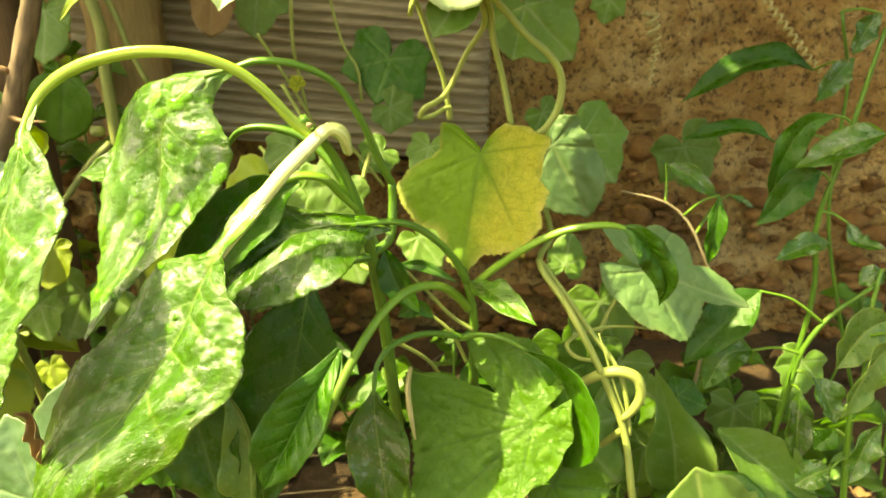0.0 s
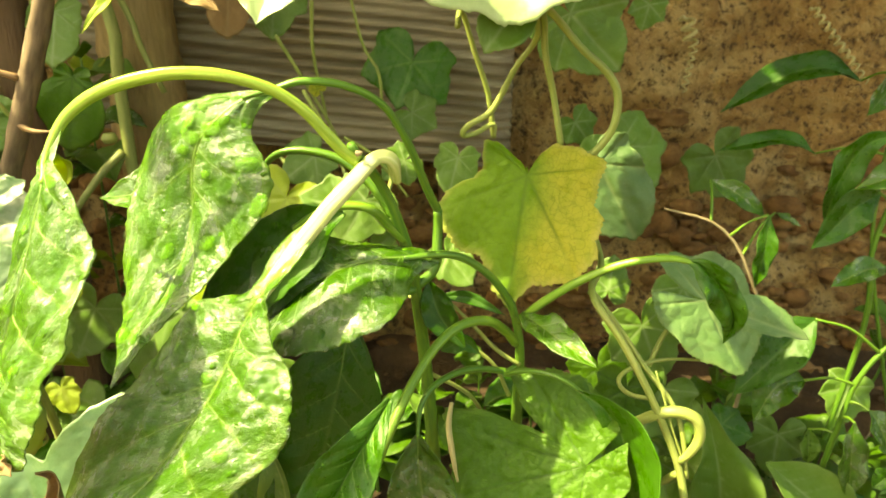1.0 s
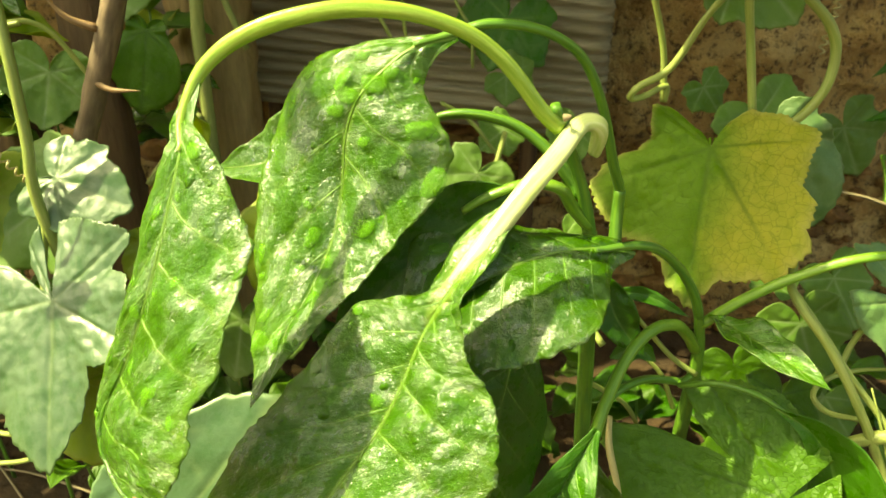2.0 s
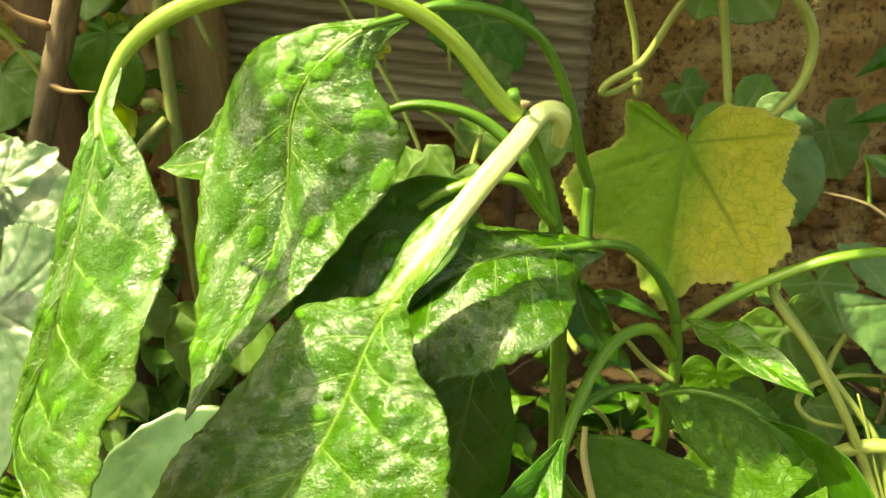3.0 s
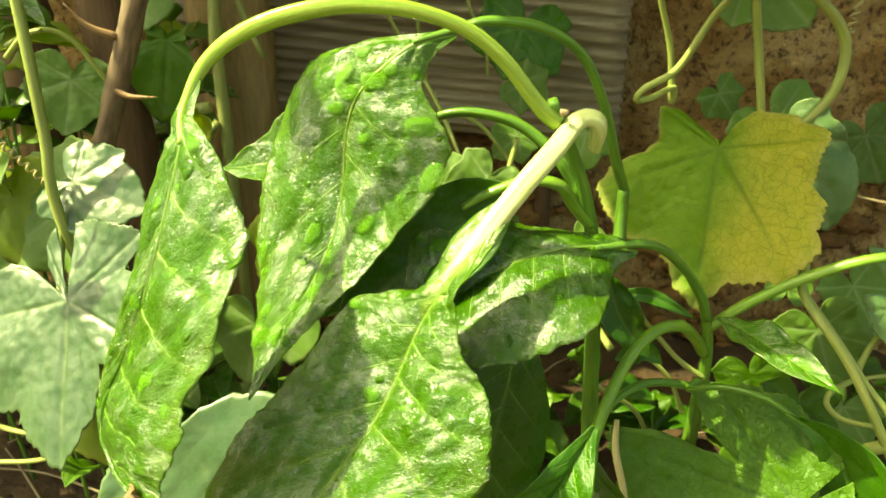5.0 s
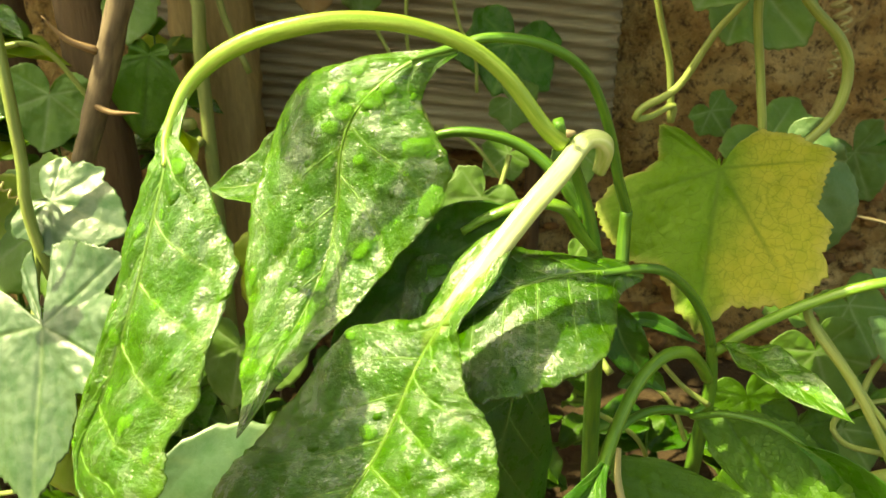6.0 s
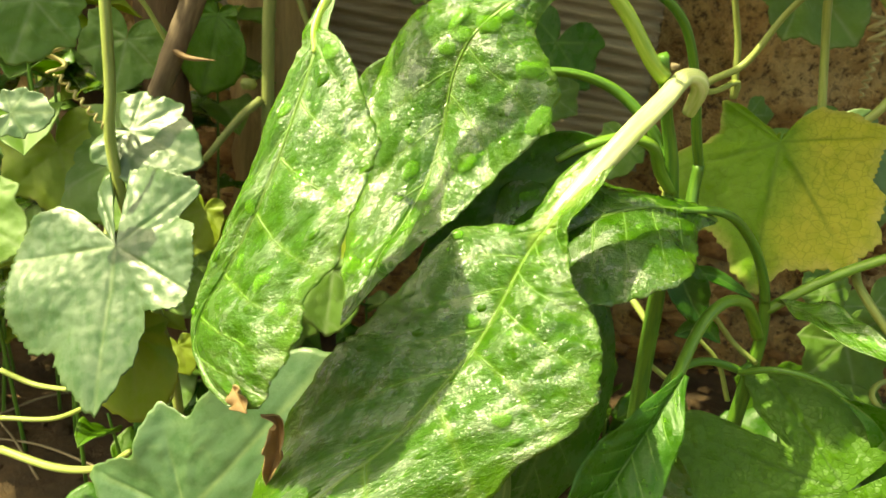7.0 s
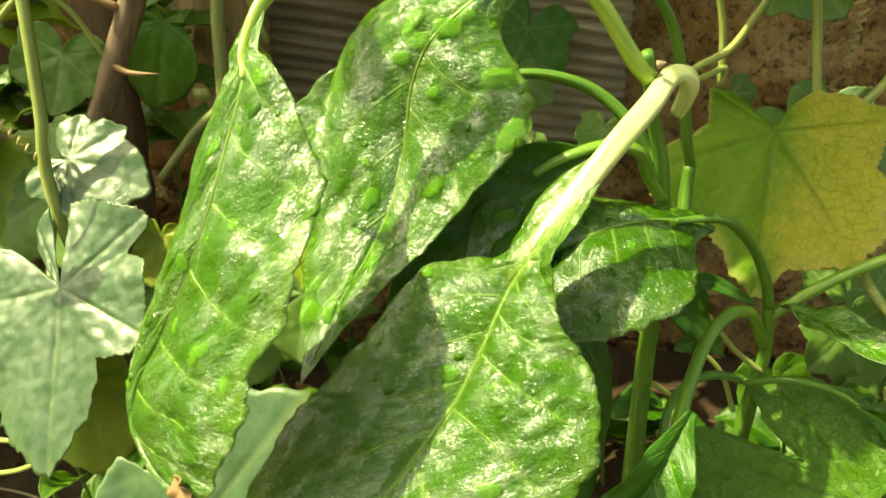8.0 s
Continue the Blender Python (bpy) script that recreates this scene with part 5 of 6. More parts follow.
# second unseen layer, added to close the gaps over the right side
for q in range(36):
    x, yv = -0.12 + 0.082 * (q % 6) + 0.03 * shade_rng.random(), 0.16 + 0.085 * (q // 6) + 0.03 * shade_rng.random()
    r, turn = shade_rng.uniform(0.055, 0.075), shade_rng.uniform(0, 6.28)
    z = 0.68 + 0.06 * shade_rng.random()
    if q == 12:
        continue
    palmate("leaf", (x, yv, z), (x + r * math.sin(turn), yv + r * math.cos(turn), z - 0.015), (0.3 * math.sin(q), -0.15, 1), 1.0, GOURD, vine, seed=160 + q, rings=8, spokes=50)
# two unseen leaves added to shade the yellow leaf and the broad leaf's upper left
palmate("leaf", (-0.174, 0.306, 0.568), (-0.095, 0.320, 0.550), (-0.2, -0.15, 1), 0.95, GOURD, vine, seed=262, rings=8, spokes=50)
palmate("leaf", (-0.262, 0.288, 0.518), (-0.239, 0.294, 0.511), (-0.2, -0.15, 1), 1.0, GOURD, vine, seed=260, rings=8, spokes=50)
# unseen stem added to carry these leaves
stalk("climbing_stem", [(0.0202, 0.3600, 0.4130), (0.03, 0.38, 0.50), (0.12, 0.42, 0.60), (0.20, 0.44, 0.66), (0.32, 0.48, 0.66)], [2.4, 2.6, 2.6, 2.4, 2.0], VINE, vine, n=40)

# leaves and stems in the half shade behind the wilted plant
for q, (o, tp, s, mat) in enumerate((((-0.1872, 0.7000, 0.4245), (-0.1918, 0.6900, 0.3794), 0.9, GOURD), ((-0.2194, 0.6600, 0.4231), (-0.2262, 0.6600, 0.3813), 0.7, DRY_LEAF), ((-0.0828, 0.5000, 0.2712), (-0.1010, 0.4900, 0.2413), 0.9, GOURD), ((-0.1527, 0.5400, 0.2609), (-0.1738, 0.5300, 0.2181), 0.9, GOURD_LIME),
                                     ((-0.1350, 0.5800, 0.2874), (-0.1597, 0.5700, 0.2689), 0.9, GOURD), ((-0.0805, 0.5000, 0.2284), (-0.0670, 0.4900, 0.1924), 0.8, GOURD), ((-0.0118, 0.5600, 0.2913), (-0.0192, 0.5500, 0.2634), 0.8, GOURD), ((-0.2103, 0.5000, 0.2284), (-0.2362, 0.4900, 0.1822), 0.9, GOURD_LIME),
                                     ((-0.3154, 0.5200, 0.1689), (-0.3327, 0.5100, 0.1296), 0.9, GOURD), ((-0.2433, 0.4700, 0.1712), (-0.2500, 0.4600, 0.1303), 0.9, GOURD), ((-0.1264, 0.4500, 0.1514), (-0.1091, 0.4400, 0.1165), 0.9, GOURD), ((-0.0203, 0.5000, 0.2284), (-0.0018, 0.4900, 0.2074), 0.8, GOURD))):
    palmate("leaf", o, tp, (0.1 * (q % 3 - 1), -1, 0.4), s, mat, vine, seed=110 + q, rings=16, spokes=80)
for q, pts in enumerate(([(-0.1454, 0.6000, 0.3402), (-0.1145, 0.5800, 0.2874), (-0.0838, 0.5200, 0.2215)], [(-0.1714, 0.6000, 0.2835), (-0.1355, 0.5700, 0.2532), (-0.0854, 0.5000, 0.2235)], [(-0.0627, 0.5500, 0.2884), (-0.0741, 0.5300, 0.2486), (-0.0865, 0.5000, 0.2035)], [(-0.0162, 0.3800, 0.2150), (-0.0319, 0.4000, 0.2305), (-0.0569, 0.4200, 0.2349)])):
    stalk("side_shoot", pts, [2.0, 1.8, 1.6], VINE, vine, n=20)

# dark leaves far behind against the wall
for q, (o, tp, s, mat) in enumerate((((-0.0561, 0.7100, 0.3555), (-0.0716, 0.7000, 0.3127), 1.25, PEPPER_DARK), ((-0.0559, 0.6900, 0.3081), (-0.0321, 0.6860, 0.2939), 1.1, GOURD), ((0.1209, 0.5600, 0.3012), (0.1488, 0.5500, 0.2634), 0.95, GOURD), ((-0.0597, 0.6200, 0.2741), (-0.0783, 0.6100, 0.2597), 1.0, GOURD),
                                 ((0.2631, 0.7000, 0.2641), (0.2877, 0.7000, 0.2197), 0.95, GOURD), ((-0.1054, 0.5200, 0.2588), (-0.1331, 0.5100, 0.2373), 1.0, GOURD), ((0.0916, 0.6000, 0.3149), (0.1057, 0.6000, 0.2968), 1.0, GOURD), ((0.1453, 0.6000, 0.4119), (0.1411, 0.6000, 0.3925), 1.0, GOURD))):
    palmate("leaf", o, tp, (0, -1, 0.3), s, mat, vine, seed=20 + q, rings=16, spokes=80)
stalk("hanging_stem", [(-0.0867, 0.7000, 0.3127), (-0.0899, 0.7000, 0.3476), (-0.1070, 0.7000, 0.3813), (-0.13, 0.70, 0.5)], [1.6, 1.5, 1.4, 1.3], VINE, vine, n=20)
for q, pts in enumerate(([(-0.1805, 0.6600, 0.3824), (-0.1513, 0.6700, 0.3277), (-0.1222, 0.6800, 0.2680)], [(-0.1451, 0.6600, 0.4131), (-0.1483, 0.6700, 0.3661), (-0.1407, 0.6800, 0.3036)], [(-0.1121, 0.6000, 0.2994), (-0.0867, 0.6000, 0.2835), (-0.0561, 0.6000, 0.2455)])):
    stalk("side_shoot", pts, [1.8, 1.6, 1.4], VINE, vine, n=20)
palmate("flower", (-0.1419, 0.6500, 0.3352), (-0.1485, 0.6500, 0.3433), (0, -1, 0.3), 1.0, GOURD_YELLOW, vine, seed=30, rings=8, spokes=40, label="small faded yellow flower")


def coil(name, start, end, turns, radius, r, parent, material=TENDRIL):
    a, b = V(start), V(end)
    ax = (b - a).normalized()
    u = ax.orthogonal().normalized()
    w = ax.cross(u)
    pts = [a.lerp(b, k / (turns * 8)) + (u * math.cos(k * math.pi / 4) + w * math.sin(k * math.pi / 4)) * radius for k in range(turns * 8 + 1)]
    return stalk(name, pts, [r, r, r, r * 0.6], material, parent, n=turns * 12, sides=6)


coil("tendril", (0.2099, 0.6600, 0.3772), (0.2052, 0.6600, 0.3343), 6, 0.0026, 1.2, vine)
coil("tendril", (0.1988, 0.6600, 0.4030), (0.2072, 0.6600, 0.3761), 3, 0.0055, 2.0, vine)
coil("tendril", (0.2803, 0.6000, 0.4119), (0.3334, 0.5900, 0.3520), 11, 0.0026, 1.3, vine)

# ---- gourd vine on the left ----
vine_left = thing("gourd_vine", "gourd vine with broad pale green leaves by the branch", "gourd vine")
stalk("runner", [(-0.30, 0.40, -0.01), (-0.29, 0.405, 0.12), (-0.3162, 0.4000, 0.2681), (-0.3186, 0.4050, 0.3143), (-0.3211, 0.4100, 0.3566), (-0.3244, 0.4150, 0.4030), (-0.33, 0.42, 0.52)], [3.0, 2.9, 2.9, 2.9, 2.8, 2.7, 2.5], VINE, vine_left, n=50, sides=12, ridge=0.08, ridges=5)
cl = palmate("leaf", (-0.3030, 0.3720, 0.2360), (-0.2865, 0.3247, 0.1669), (-0.207, -0.830, 0.518), 0.82, GOURD_BLUE, vine_left, cup=(-0.3, 0.5), wave=0.9, rings=44, spokes=240, seed=41, emboss=0.25, label="pale green lobed leaf with a wet sheen",
             outline=[(-160, 0.42), (-151, 0.32), (-143, 0.10), (-137, 0.12), (-131, 0.45), (-126, 0.54), (-112, 0.65), (-86, 0.74), (-74, 0.77), (-60, 0.81), (-44, 0.83), (-37, 0.76), (-33, 0.72), (-28, 0.78), (-18, 0.88), (-6, 1.0), (-1, 0.91), (7, 0.79), (20, 0.61), (28, 0.49), (36, 0.55), (45, 0.62), (62, 0.57), (79, 0.57), (93, 0.55), (108, 0.43), (119, 0.62), (140, 0.56), (162, 0.53), (180, 0.50)], ribs=(-160, -90, -6, 55, 122))
stalk("petiole", [(-0.3162, 0.4000, 0.2681), (-0.3179, 0.3950, 0.2516), (-0.3121, 0.3780, 0.2329)], [2.0, 1.9, 1.6], VINE, cl, n=14)
palmate("leaf", (-0.3143, 0.4150, 0.2887), (-0.2739, 0.4050, 0.2769), (-0.2, -0.85, 0.7), 0.8, GOURD_BLUE, vine_left, cup=(-1, -1), seed=42, rings=22, spokes=100, label="smaller leaf with a pale tip")
palmate("leaf", (-0.3408, 0.4500, 0.2659), (-0.3904, 0.4400, 0.2321), (0.1, -0.9, 0.6), 0.9, GOURD, vine_left, seed=43, rings=22, spokes=100, label="yellow-green leaf in half shade")
palmate("leaf", (-0.3385, 0.3800, 0.3538), (-0.3462, 0.3700, 0.3249), (0.6, -0.9, 0.2), 0.9, GOURD, vine_left, seed=44, rings=20, spokes=100)
palmate("leaf", (-0.3419, 0.3600, 0.3025), (-0.3211, 0.3600, 0.3045), (0.5, -0.8, 0.4), 0.75, GOURD_BLUE, vine_left, seed=45, rings=20, spokes=100)
palmate("leaf", (-0.4061, 0.4000, 0.2341), (-0.3676, 0.3900, 0.2214), (0.6, -0.9, 0.2), 0.9, GOURD, vine_left, seed=46, rings=20, spokes=100)
palmate("leaf", (-0.3814, 0.4500, 0.2664), (-0.3668, 0.4400, 0.2246), (0.2, -0.9, 0.4), 1.0, GOURD_LIME, vine_left, seed=55, rings=24, spokes=110, label="broad olive-green leaf in half shade")
palmate("leaf", (-0.3600, 0.5000, 0.3328), (-0.3656, 0.4900, 0.2993), (0.3, -0.9, 0.3), 1.0, GOURD, vine_left, seed=56, rings=24, spokes=110, label="green leaf behind the runner")
palmate("leaf", (-0.2990, 0.3750, 0.1845), (-0.2959, 0.3660, 0.1355), (0.1, -0.9, 0.4), 0.52, GOURD_LIME, vine_left, seed=47, rings=20, spokes=100, label="yellow-green leaf hanging behind")
pl = palmate("leaf", (-0.2417, 0.3100, 0.1265), (-0.1831, 0.3300, 0.2016), (0.25, -0.9, 0.6), 0.60, GOURD_BLUE, vine_left, lobes=(1.0, 0.9, 0.85), depth=0.3, cup=(-0.8, -0.8), seed=48, rings=28, spokes=130, emboss=0.25, label="broad pale bluish leaf low down")
palmate("leaf", (-0.1984, 0.4200, 0.2160), (-0.2000, 0.4100, 0.1795), (0, -1, 0.3), 0.5, GOURD, vine_left, seed=49, rings=16, spokes=80, label="yellowing leaf in the shade")
palmate("leaf", (-0.3357, 0.5800, 0.4026), (-0.3409, 0.5700, 0.3619), (0, -1, 0.3), 0.7, GOURD, vine_left, seed=50, rings=16, spokes=80)
palmate("leaf", (-0.3259, 0.5700, 0.3526), (-0.3402, 0.5700, 0.2944), (0, -1, 0.3), 0.35, GOURD_DEEP_SHADED, vine_left, seed=51, rings=16, spokes=80)
palmate("leaf", (-0.2891, 0.4500, 0.2367), (-0.2933, 0.4400, 0.2090), (0, -1, 0.3), 0.6, GOURD_LIME, vine_left, seed=52, rings=16, spokes=80)
palmate("leaf", (-0.3094, 0.4500, 0.1906), (-0.3000, 0.4400, 0.1667), (0, -1, 0.5), 0.8, GOURD, vine_left, seed=53, rings=16, spokes=80)
palmate("leaf", (-0.3051, 0.4400, 0.1421), (-0.2970, 0.4350, 0.1249), (0, -1, 0.5), 0.8, GOURD_LIME, vine_left, seed=54, rings=16, spokes=80)
for q, pts in enumerate(([(-0.3738, 0.3600, 0.1090), (-0.3340, 0.3500, 0.1095), (-0.3015, 0.3400, 0.1218), (-0.2793, 0.3300, 0.1423)], [(-0.4047, 0.4000, 0.0992), (-0.3671, 0.4000, 0.1042), (-0.3262, 0.3900, 0.1322)], [(-0.3915, 0.3900, 0.1412), (-0.3714, 0.3900, 0.1341), (-0.3470, 0.3850, 0.1364)],
                         [(-0.3624, 0.4500, 0.3580), (-0.3466, 0.4600, 0.3666), (-0.3341, 0.4700, 0.3596), (-0.3213, 0.4800, 0.3321)], [(-0.3408, 0.4200, 0.3547), (-0.3282, 0.4200, 0.3660), (-0.3181, 0.4200, 0.3688)])):
    stalk("side_shoot", pts, [2.2, 2.2, 2.0, 1.8] if q == 0 else [1.6, 1.6, 1.4], VINE, vine_left, n=28)
stalk("tendril", [(-0.2892, 0.3800, 0.1470), (-0.2824, 0.3800, 0.1486), (-0.2810, 0.3800, 0.1435), (-0.2863, 0.3800, 0.1379), (-0.2929, 0.3800, 0.1408)], [0.8, 0.8, 0.7, 0.5], VINE, vine_left, n=24)
coil("tendril", (-0.3443, 0.4000, 0.3181), (-0.3206, 0.4000, 0.2924), 7, 0.0016, 0.7, vine_left)
coil("tendril", (-0.3437, 0.4000, 0.3379), (-0.3443, 0.4000, 0.3181), 2, 0.0045, 1.3, vine_left)
dry = thing("dried_leaf", "curled dry brown leaf caught under the wilted tip", "dried leaf")
blade("blade", [(-0.1765, 0.2260, 0.2458), (-0.1726, 0.2300, 0.2417), (-0.1742, 0.2340, 0.2273), (-0.1784, 0.2360, 0.2120)], 0.6, 0.6, DRY_LEAF, dry, fold=(50, 40), curl=(30, 40), wave=2.2, n=36, m=9, seed=171, rib=0.4, rib_material=ROOTLET)

# ---- seedlings by the wall ----
def seedling(label, stem_pts, radii, leaves, material=STEM):
    ob = thing("pepper_seedling", label, "seedling", group="seedlings by the wall")
    stalk("stem", stem_pts, radii, material, ob, n=30, ridge=0.08)
    for q, (pts, w, mat, face) in enumerate(leaves):
        lf = blade("leaf", pts, w, w * 0.92, mat, ob, face=face, n=36, m=11, seed=int(abs(pts[0][0]) * 9973) % 89 + q, rib=0.8, rib_material=PETIOLE_GREEN, fine_drops=30, scale_profile=LANCE if w < 1.3 else OVATE)
        near = min((V(s) for s in spline(stem_pts, 20)), key=lambda s: (s - V(pts[0])).length)
        if (near - V(pts[0])).length > 0.004:
            mid = near.lerp(V(pts[0]), 0.5) + Vector((0, 0, 0.10 * (near - V(pts[0])).length))
            stalk("petiole", [near, mid, pts[0]], [1.2, 1.0, 0.9], PETIOLE_GREEN, lf, n=14, sides=8)


UPF, CAMF = (0.0, -0.7, 0.9), (0.0, -1.0, 0.35)
seedling("slender pepper seedling with wet drooping dark leaves", [(0.255, 0.44, -0.02), (0.2757, 0.4400, 0.1858), (0.2679, 0.4400, 0.2575), (0.2757, 0.4400, 0.3068), (0.2811, 0.4400, 0.3525), (0.2862, 0.4400, 0.3917)], [2.2, 2.1, 2.0, 1.9, 1.7, 1.4],
         [([(0.2817, 0.4100, 0.3284), (0.2648, 0.4140, 0.3215), (0.2501, 0.4200, 0.3110), (0.2361, 0.4260, 0.3028)], 1.35, PEPPER, UPF), ([(0.2650, 0.4400, 0.3357), (0.2485, 0.4440, 0.3275), (0.2383, 0.4460, 0.3035), (0.2356, 0.4480, 0.2721)], 1.2, PEPPER_DARK, CAMF),
          ([(0.2629, 0.4400, 0.2968), (0.2460, 0.4360, 0.2877), (0.2337, 0.4340, 0.2740), (0.2194, 0.4300, 0.2608)], 1.4, PEPPER_DARK, CAMF), ([(0.2745, 0.4300, 0.2473), (0.2551, 0.4240, 0.2482), (0.2309, 0.4180, 0.2391)], 0.95, PEPPER, UPF),
          ([(0.2831, 0.4300, 0.2629), (0.2874, 0.4200, 0.2517), (0.2999, 0.4100, 0.2512)], 0.8, PEPPER, UPF)])
seedling("small pepper seedling with long narrow leaves", [(0.44, 0.57, -0.02), (0.3595, 0.5600, 0.1912), (0.3456, 0.5600, 0.2712), (0.3424, 0.5600, 0.3442), (0.3194, 0.5500, 0.4025)], [1.8, 1.7, 1.6, 1.5, 1.3],
         [([(0.3281, 0.5900, 0.3534), (0.2934, 0.5940, 0.3628), (0.2578, 0.6000, 0.3502), (0.2196, 0.6050, 0.3235)], 1.7, PEPPER_DARK, UPF), ([(0.3313, 0.5400, 0.3662), (0.3190, 0.5360, 0.3555), (0.3011, 0.5300, 0.3330)], 1.1, PEPPER, CAMF), ([(0.3452, 0.5400, 0.4004), (0.3365, 0.5400, 0.3898), (0.3258, 0.5350, 0.3695)], 1.1, PEPPER, CAMF),
          ([(0.3082, 0.6000, 0.2889), (0.2834, 0.6050, 0.2996), (0.2543, 0.6100, 0.2950), (0.2276, 0.6150, 0.2872)], 1.1, PEPPER_DARK, UPF)])
seedling("low pepper seedling with a limp hanging leaf", [(0.20, 0.47, -0.02), (0.2102, 0.4600, 0.1761), (0.1957, 0.4600, 0.2330), (0.1739, 0.4700, 0.2636), (0.1371, 0.4800, 0.2728)], [1.8, 1.7, 1.5, 1.3, 0.9],
         [([(0.2033, 0.4600, 0.2751), (0.2030, 0.4560, 0.2546), (0.2001, 0.4540, 0.2216)], 0.85, PEPPER_DARK, CAMF), ([(0.2291, 0.5000, 0.2643), (0.2389, 0.5000, 0.2596), (0.2512, 0.5000, 0.2534)], 0.4, PEPPER, UPF), ([(0.1763, 0.5000, 0.2895), (0.1914, 0.4900, 0.2828), (0.2116, 0.4800, 0.2674)], 0.9, PEPPER, CAMF)], ROOTLET)
seedling("pepper seedling with a dark wet broad leaf", [(0.23, 0.40, -0.02), (0.2478, 0.4000, 0.1470), (0.2518, 0.4000, 0.1790), (0.2662, 0.4000, 0.2053), (0.2903, 0.4000, 0.2272)], [2.4, 2.2, 2.0, 1.8, 1.5],
         [([(0.2145, 0.4000, 0.2243), (0.2011, 0.3960, 0.2136), (0.1847, 0.3920, 0.1964), (0.1642, 0.3880, 0.1747)], 1.75, PEPPER_DARK, UPF), ([(0.2162, 0.4000, 0.1790), (0.1970, 0.3960, 0.1768), (0.1823, 0.3900, 0.1533)], 1.4, PEPPER, UPF), ([(0.2463, 0.3850, 0.1565), (0.2468, 0.3810, 0.1363), (0.2499, 0.3770, 0.1004)], 1.15, PEPPER, CAMF),
          ([(0.2344, 0.4100, 0.1334), (0.2353, 0.4080, 0.1225), (0.2371, 0.4060, 0.1066)], 0.85, GOURD, CAMF), ([(0.2576, 0.3900, 0.1624), (0.2654, 0.3860, 0.1513), (0.2740, 0.3800, 0.1314)], 1.3, PEPPER, UPF)])
seedling("pepper seedling with pale rounded leaves", [(0.285, 0.345, -0.02), (0.2585, 0.3450, 0.1442), (0.2629, 0.3500, 0.1786), (0.2640, 0.3600, 0.2248), (0.2676, 0.3650, 0.2528)], [2.2, 2.0, 1.9, 1.7, 1.3],
         [([(0.2767, 0.3600, 0.2228), (0.2602, 0.3560, 0.2151), (0.2433, 0.3500, 0.1928)], 1.7, PEPPER_PALE, CAMF), ([(0.2654, 0.3350, 0.2224), (0.2494, 0.3300, 0.2065), (0.2355, 0.3240, 0.1750)], 1.7, PEPPER_PALE, (0.45, -1.0, 0.2)), ([(0.2653, 0.3300, 0.1668), (0.2554, 0.3260, 0.1542), (0.2466, 0.3200, 0.1307)], 1.0, PEPPER, CAMF),
          ([(0.2531, 0.3500, 0.1492), (0.2490, 0.3500, 0.1427), (0.2415, 0.3500, 0.1339)], 0.8, PEPPER_DARK, UPF), ([(0.2412, 0.3300, 0.1344), (0.2315, 0.3300, 0.1301), (0.2207, 0.3300, 0.1214)], 1.0, PEPPER, UPF), ([(0.2741, 0.3700, 0.2508), (0.2669, 0.3700, 0.2470), (0.2594, 0.3700, 0.2413)], 0.8, PEPPER, UPF)])

# ---- low weeds, clods, litter and twigs on the soil ----
rng = random.Random(12)
spots = [(-0.42, 0.56), (-0.47, 0.50), (-0.52, 0.54), (-0.60, 0.48), (-0.46, 0.68), (-0.58, 0.56), (-0.66, 0.58), (-0.44, 0.52), (-0.50, 0.62), (-0.54, 0.50), (-0.74, 0.70), (-0.36, 0.64), (-0.55, 0.60), (-0.62, 0.52), (-0.48, 0.56), (-0.52, 0.45), (-0.42, 0.60), (-0.60, 0.70), (-0.70, 0.62), (-0.40, 0.47), (0.12, 0.50), (0.19, 0.55), (0.30, 0.55), (0.36, 0.48), (0.10, 0.43), (0.27, 0.62), (0.42, 0.62), (0.50, 0.55), (-0.16, 0.62), (-0.22, 0.66), (-0.08, 0.50), (-0.66, 0.44), (0.16, 0.36), (0.24, 0.33), (-0.04, 0.50), (0.02, 0.54), (0.07, 0.53), (-0.12, 0.52), (0.13, 0.41), (0.16, 0.46), (0.22, 0.42), (0.30, 0.42), (0.34, 0.40), (0.26, 0.37), (-0.33, 0.46), (-0.30, 0.50), (-0.34, 0.42), (-0.27, 0.46), (-0.25, 0.53), (-0.22, 0.43), (-0.18, 0.50), (-0.34, 0.52), (-0.28, 0.56)]
for q, (x, yv) in enumerate(spots):
    weed = thing("weed", "small leafy green weed sprouting from the soil", "weed", group="weeds on the soil")
    hgt = rng.uniform(0.16, 0.44) if x < -0.35 else rng.uniform(0.06, 0.13)
    topw = Vector((x + rng.uniform(-0.02, 0.02), yv + rng.uniform(-0.02, 0.02), hgt))
    stalk("stem", [(x, yv, -0.015), V((x, yv, 0)).lerp(topw, 0.5) + Vector((rng.uniform(-0.006, 0.006), 0, 0)), topw], [1.6, 1.3, 0.9], STEM, weed, n=12, sides=7)
    for s in range(rng.randint(11, 15) if x < -0.35 else rng.randint(5, 8)):
        base = V((x, yv, 0)).lerp(topw, rng.uniform(0.3, 1.0))
        ang = rng.uniform(0, 6.28)
        ln = rng.uniform(0.03, 0.065) if x < -0.35 else rng.uniform(0.028, 0.055)
        out = Vector((math.cos(ang), math.sin(ang) * 0.8, 0))
        tip = base + out * ln + Vector((0, 0, rng.uniform(-0.02, 0.01)))
        blade("leaf", [base, base.lerp(tip, 0.5) + Vector((0, 0, 0.006)), tip], ln * 38, ln * 38, rng.choice([PEPPER, GOURD, GOURD, GOURD_LIME] if x < -0.35 else [PEPPER_DARK, GOURD, GOURD_DEEP_SHADED, GOURD_DEEP_SHADED]), weed, face=(0, -0.3, 1), n=18, m=7, seed=q * 9 + s, rib=0.5, scale_profile=OVATE)

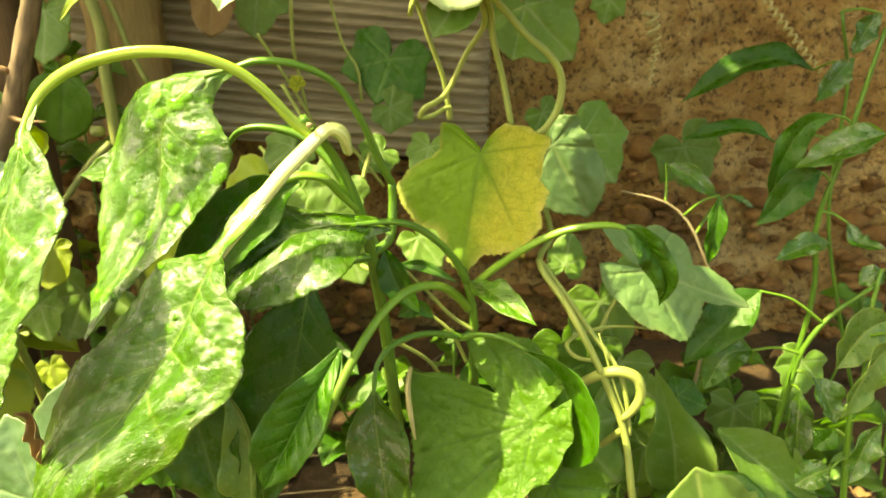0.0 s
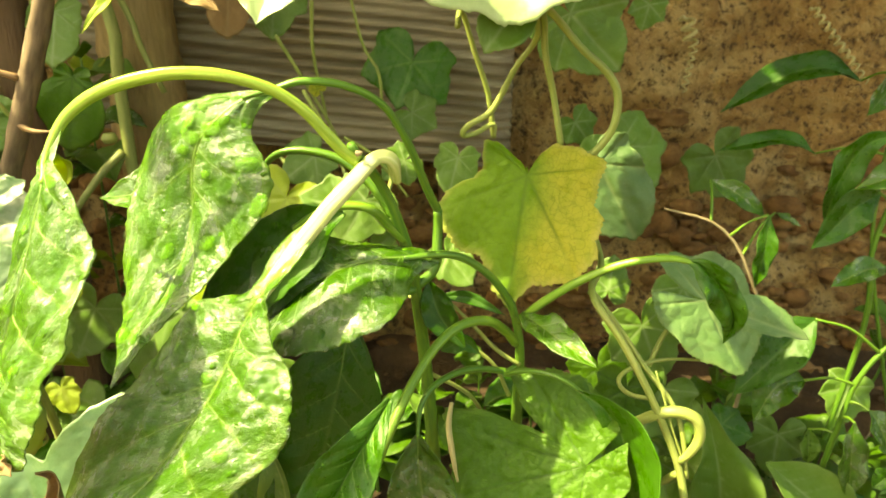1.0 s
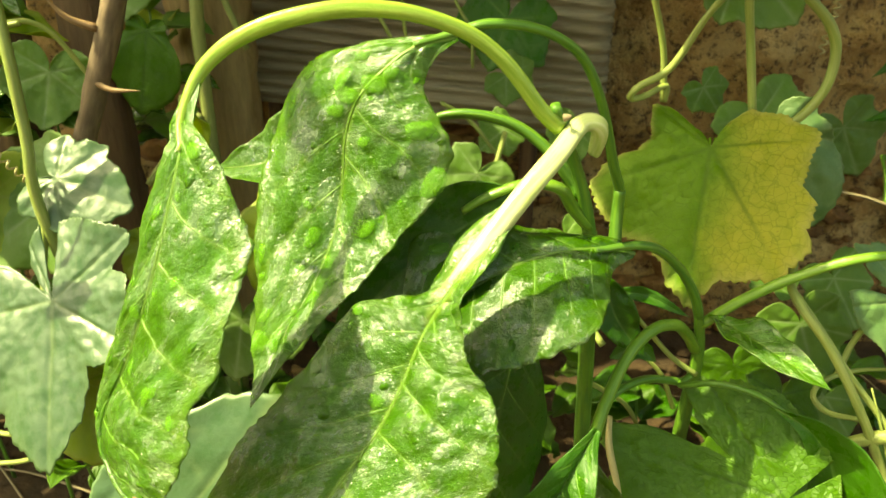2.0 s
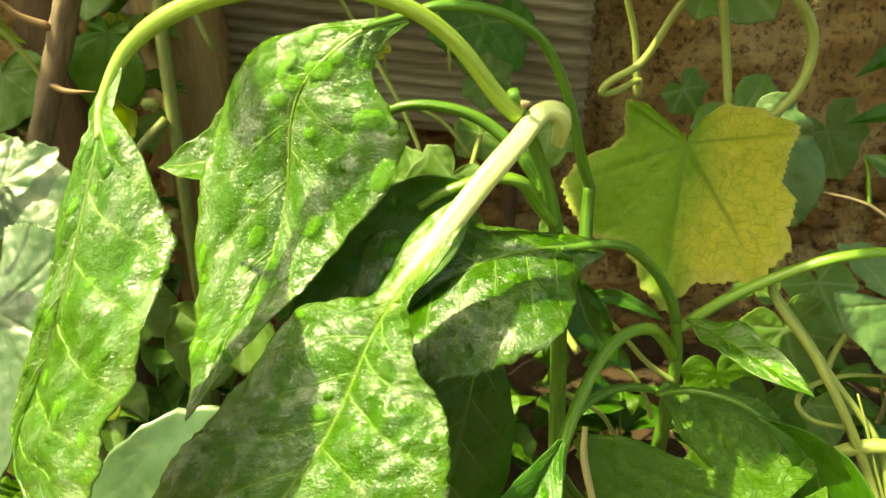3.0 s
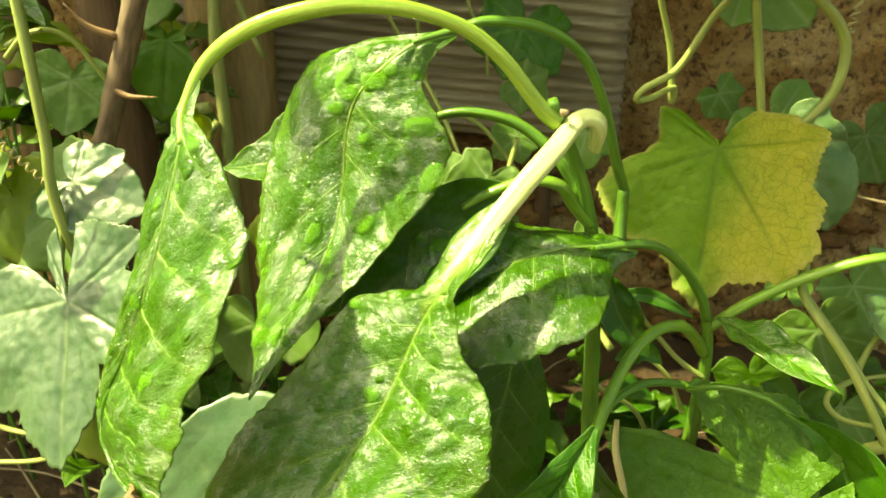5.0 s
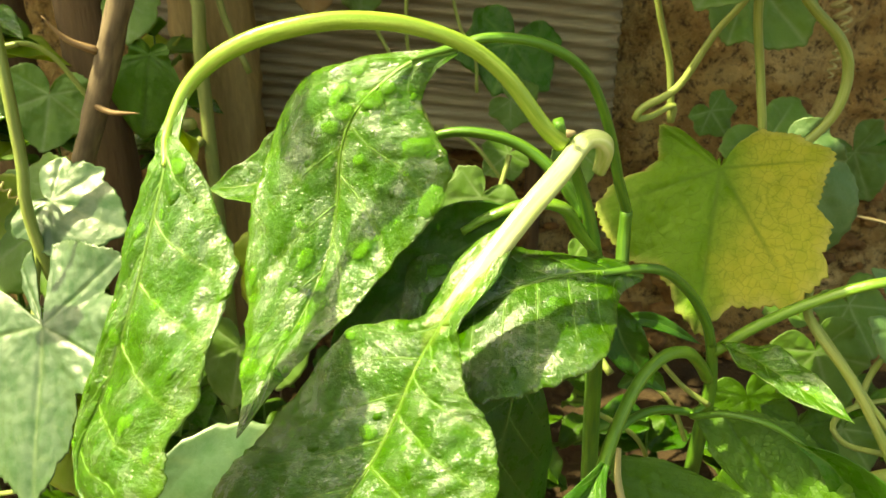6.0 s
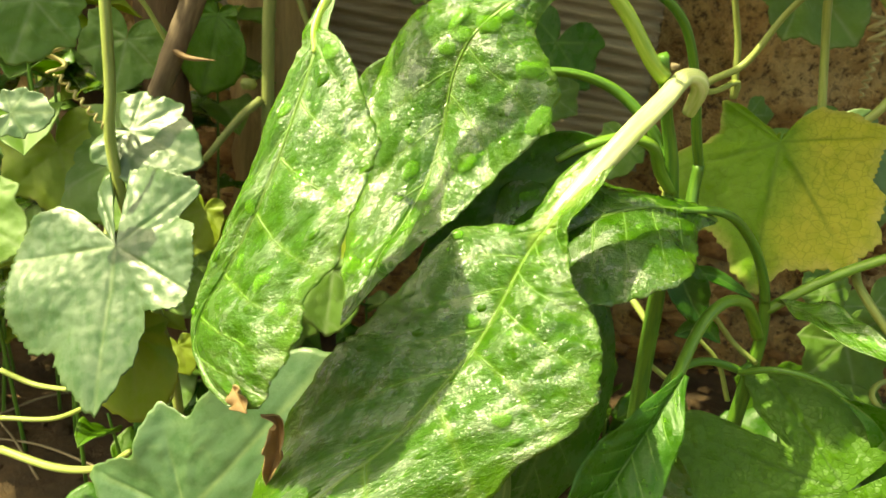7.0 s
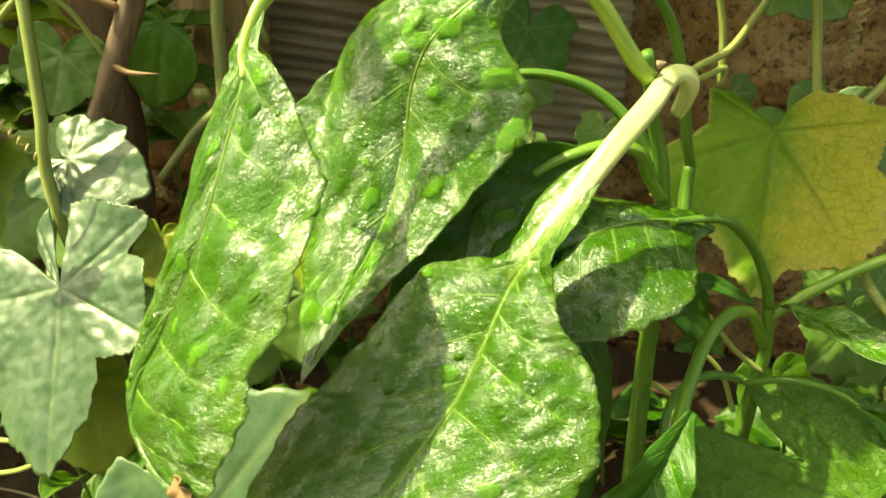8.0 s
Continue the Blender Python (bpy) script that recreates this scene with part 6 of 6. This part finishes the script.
clods_v, clods_f = [], []
for q in range(900):
    x, yv = rng.uniform(-0.75, 0.75), rng.uniform(0.22, 0.80)
    r = rng.choice([1, 1, 1, 2]) * rng.uniform(0.0015, 0.0042)
    k = len(clods_v)
    z = ground_height(x, yv) + r * 0.3
    for (dx, dy, dz) in ((1, 0, 0), (-1, 0, 0), (0, 1, 0), (0, -1, 0), (0, 0, 1), (0.7, 0.7, 0.5), (-0.7, 0.6, 0.5), (0.6, -0.7, 0.6), (-0.6, -0.7, 0.5)):
        clods_v.append((x + dx * r * rng.uniform(0.7, 1.3), yv + dy * r * rng.uniform(0.7, 1.3), z + dz * r * rng.uniform(0.6, 1.1)))
    for fc in ((0, 2, 5), (2, 1, 6), (1, 3, 8), (3, 0, 7), (4, 5, 6), (4, 6, 8), (4, 8, 7), (4, 7, 5), (0, 5, 7), (5, 2, 6), (6, 1, 8), (8, 3, 7)):
        clods_f.append(tuple(k + v for v in fc))
clods = mesh_part("soil_clods", grid_mesh("soil_clods", clods_v, clods_f), SOIL, None)
tagged(clods, "loose crumbs and clods of brown soil", "soil clods", kind="stuff")

for q in range(28):
    x, yv = rng.uniform(-0.6, 0.5), rng.uniform(0.34, 0.76)
    ang, ln = rng.uniform(0, 3.14), rng.uniform(0.03, 0.10)
    z = ground_height(x, yv)
    dx, dy = math.cos(ang) * ln, math.sin(ang) * ln * 0.5
    tw = thing("twig", "thin pale dry twig lying on the soil", "twig", group="twigs on the soil")
    stalk("stick", [(x - dx, yv - dy, z + 0.003), (x, yv, z + rng.uniform(0.004, 0.018)), (x + dx, yv + dy, ground_height(x + dx, yv + dy) + 0.003)], [1.1, 1.0, 0.7], ROOTLET, tw, n=12, sides=6)
for q in range(16):
    x, yv = rng.uniform(-0.6, 0.45), rng.uniform(0.36, 0.74)
    ang, ln = rng.uniform(0, 6.28), rng.uniform(0.018, 0.035)
    z = ground_height(x, yv) + 0.004
    lt = thing("fallen_leaf", "curled dry brown leaf lying on the soil", "dried leaf", group="dry leaves on the soil")
    blade("blade", [(x, yv, z), (x + math.cos(ang) * ln * 0.5, yv + math.sin(ang) * ln * 0.5, z + 0.006), (x + math.cos(ang) * ln, yv + math.sin(ang) * ln, z + 0.002)], ln * 35, ln * 35, DRY_LEAF, lt, face=(0, -0.2, 1), fold=(30, 25), wave=2.0, n=18, m=7, seed=q + 300, rib=0.5, rib_material=ROOTLET)
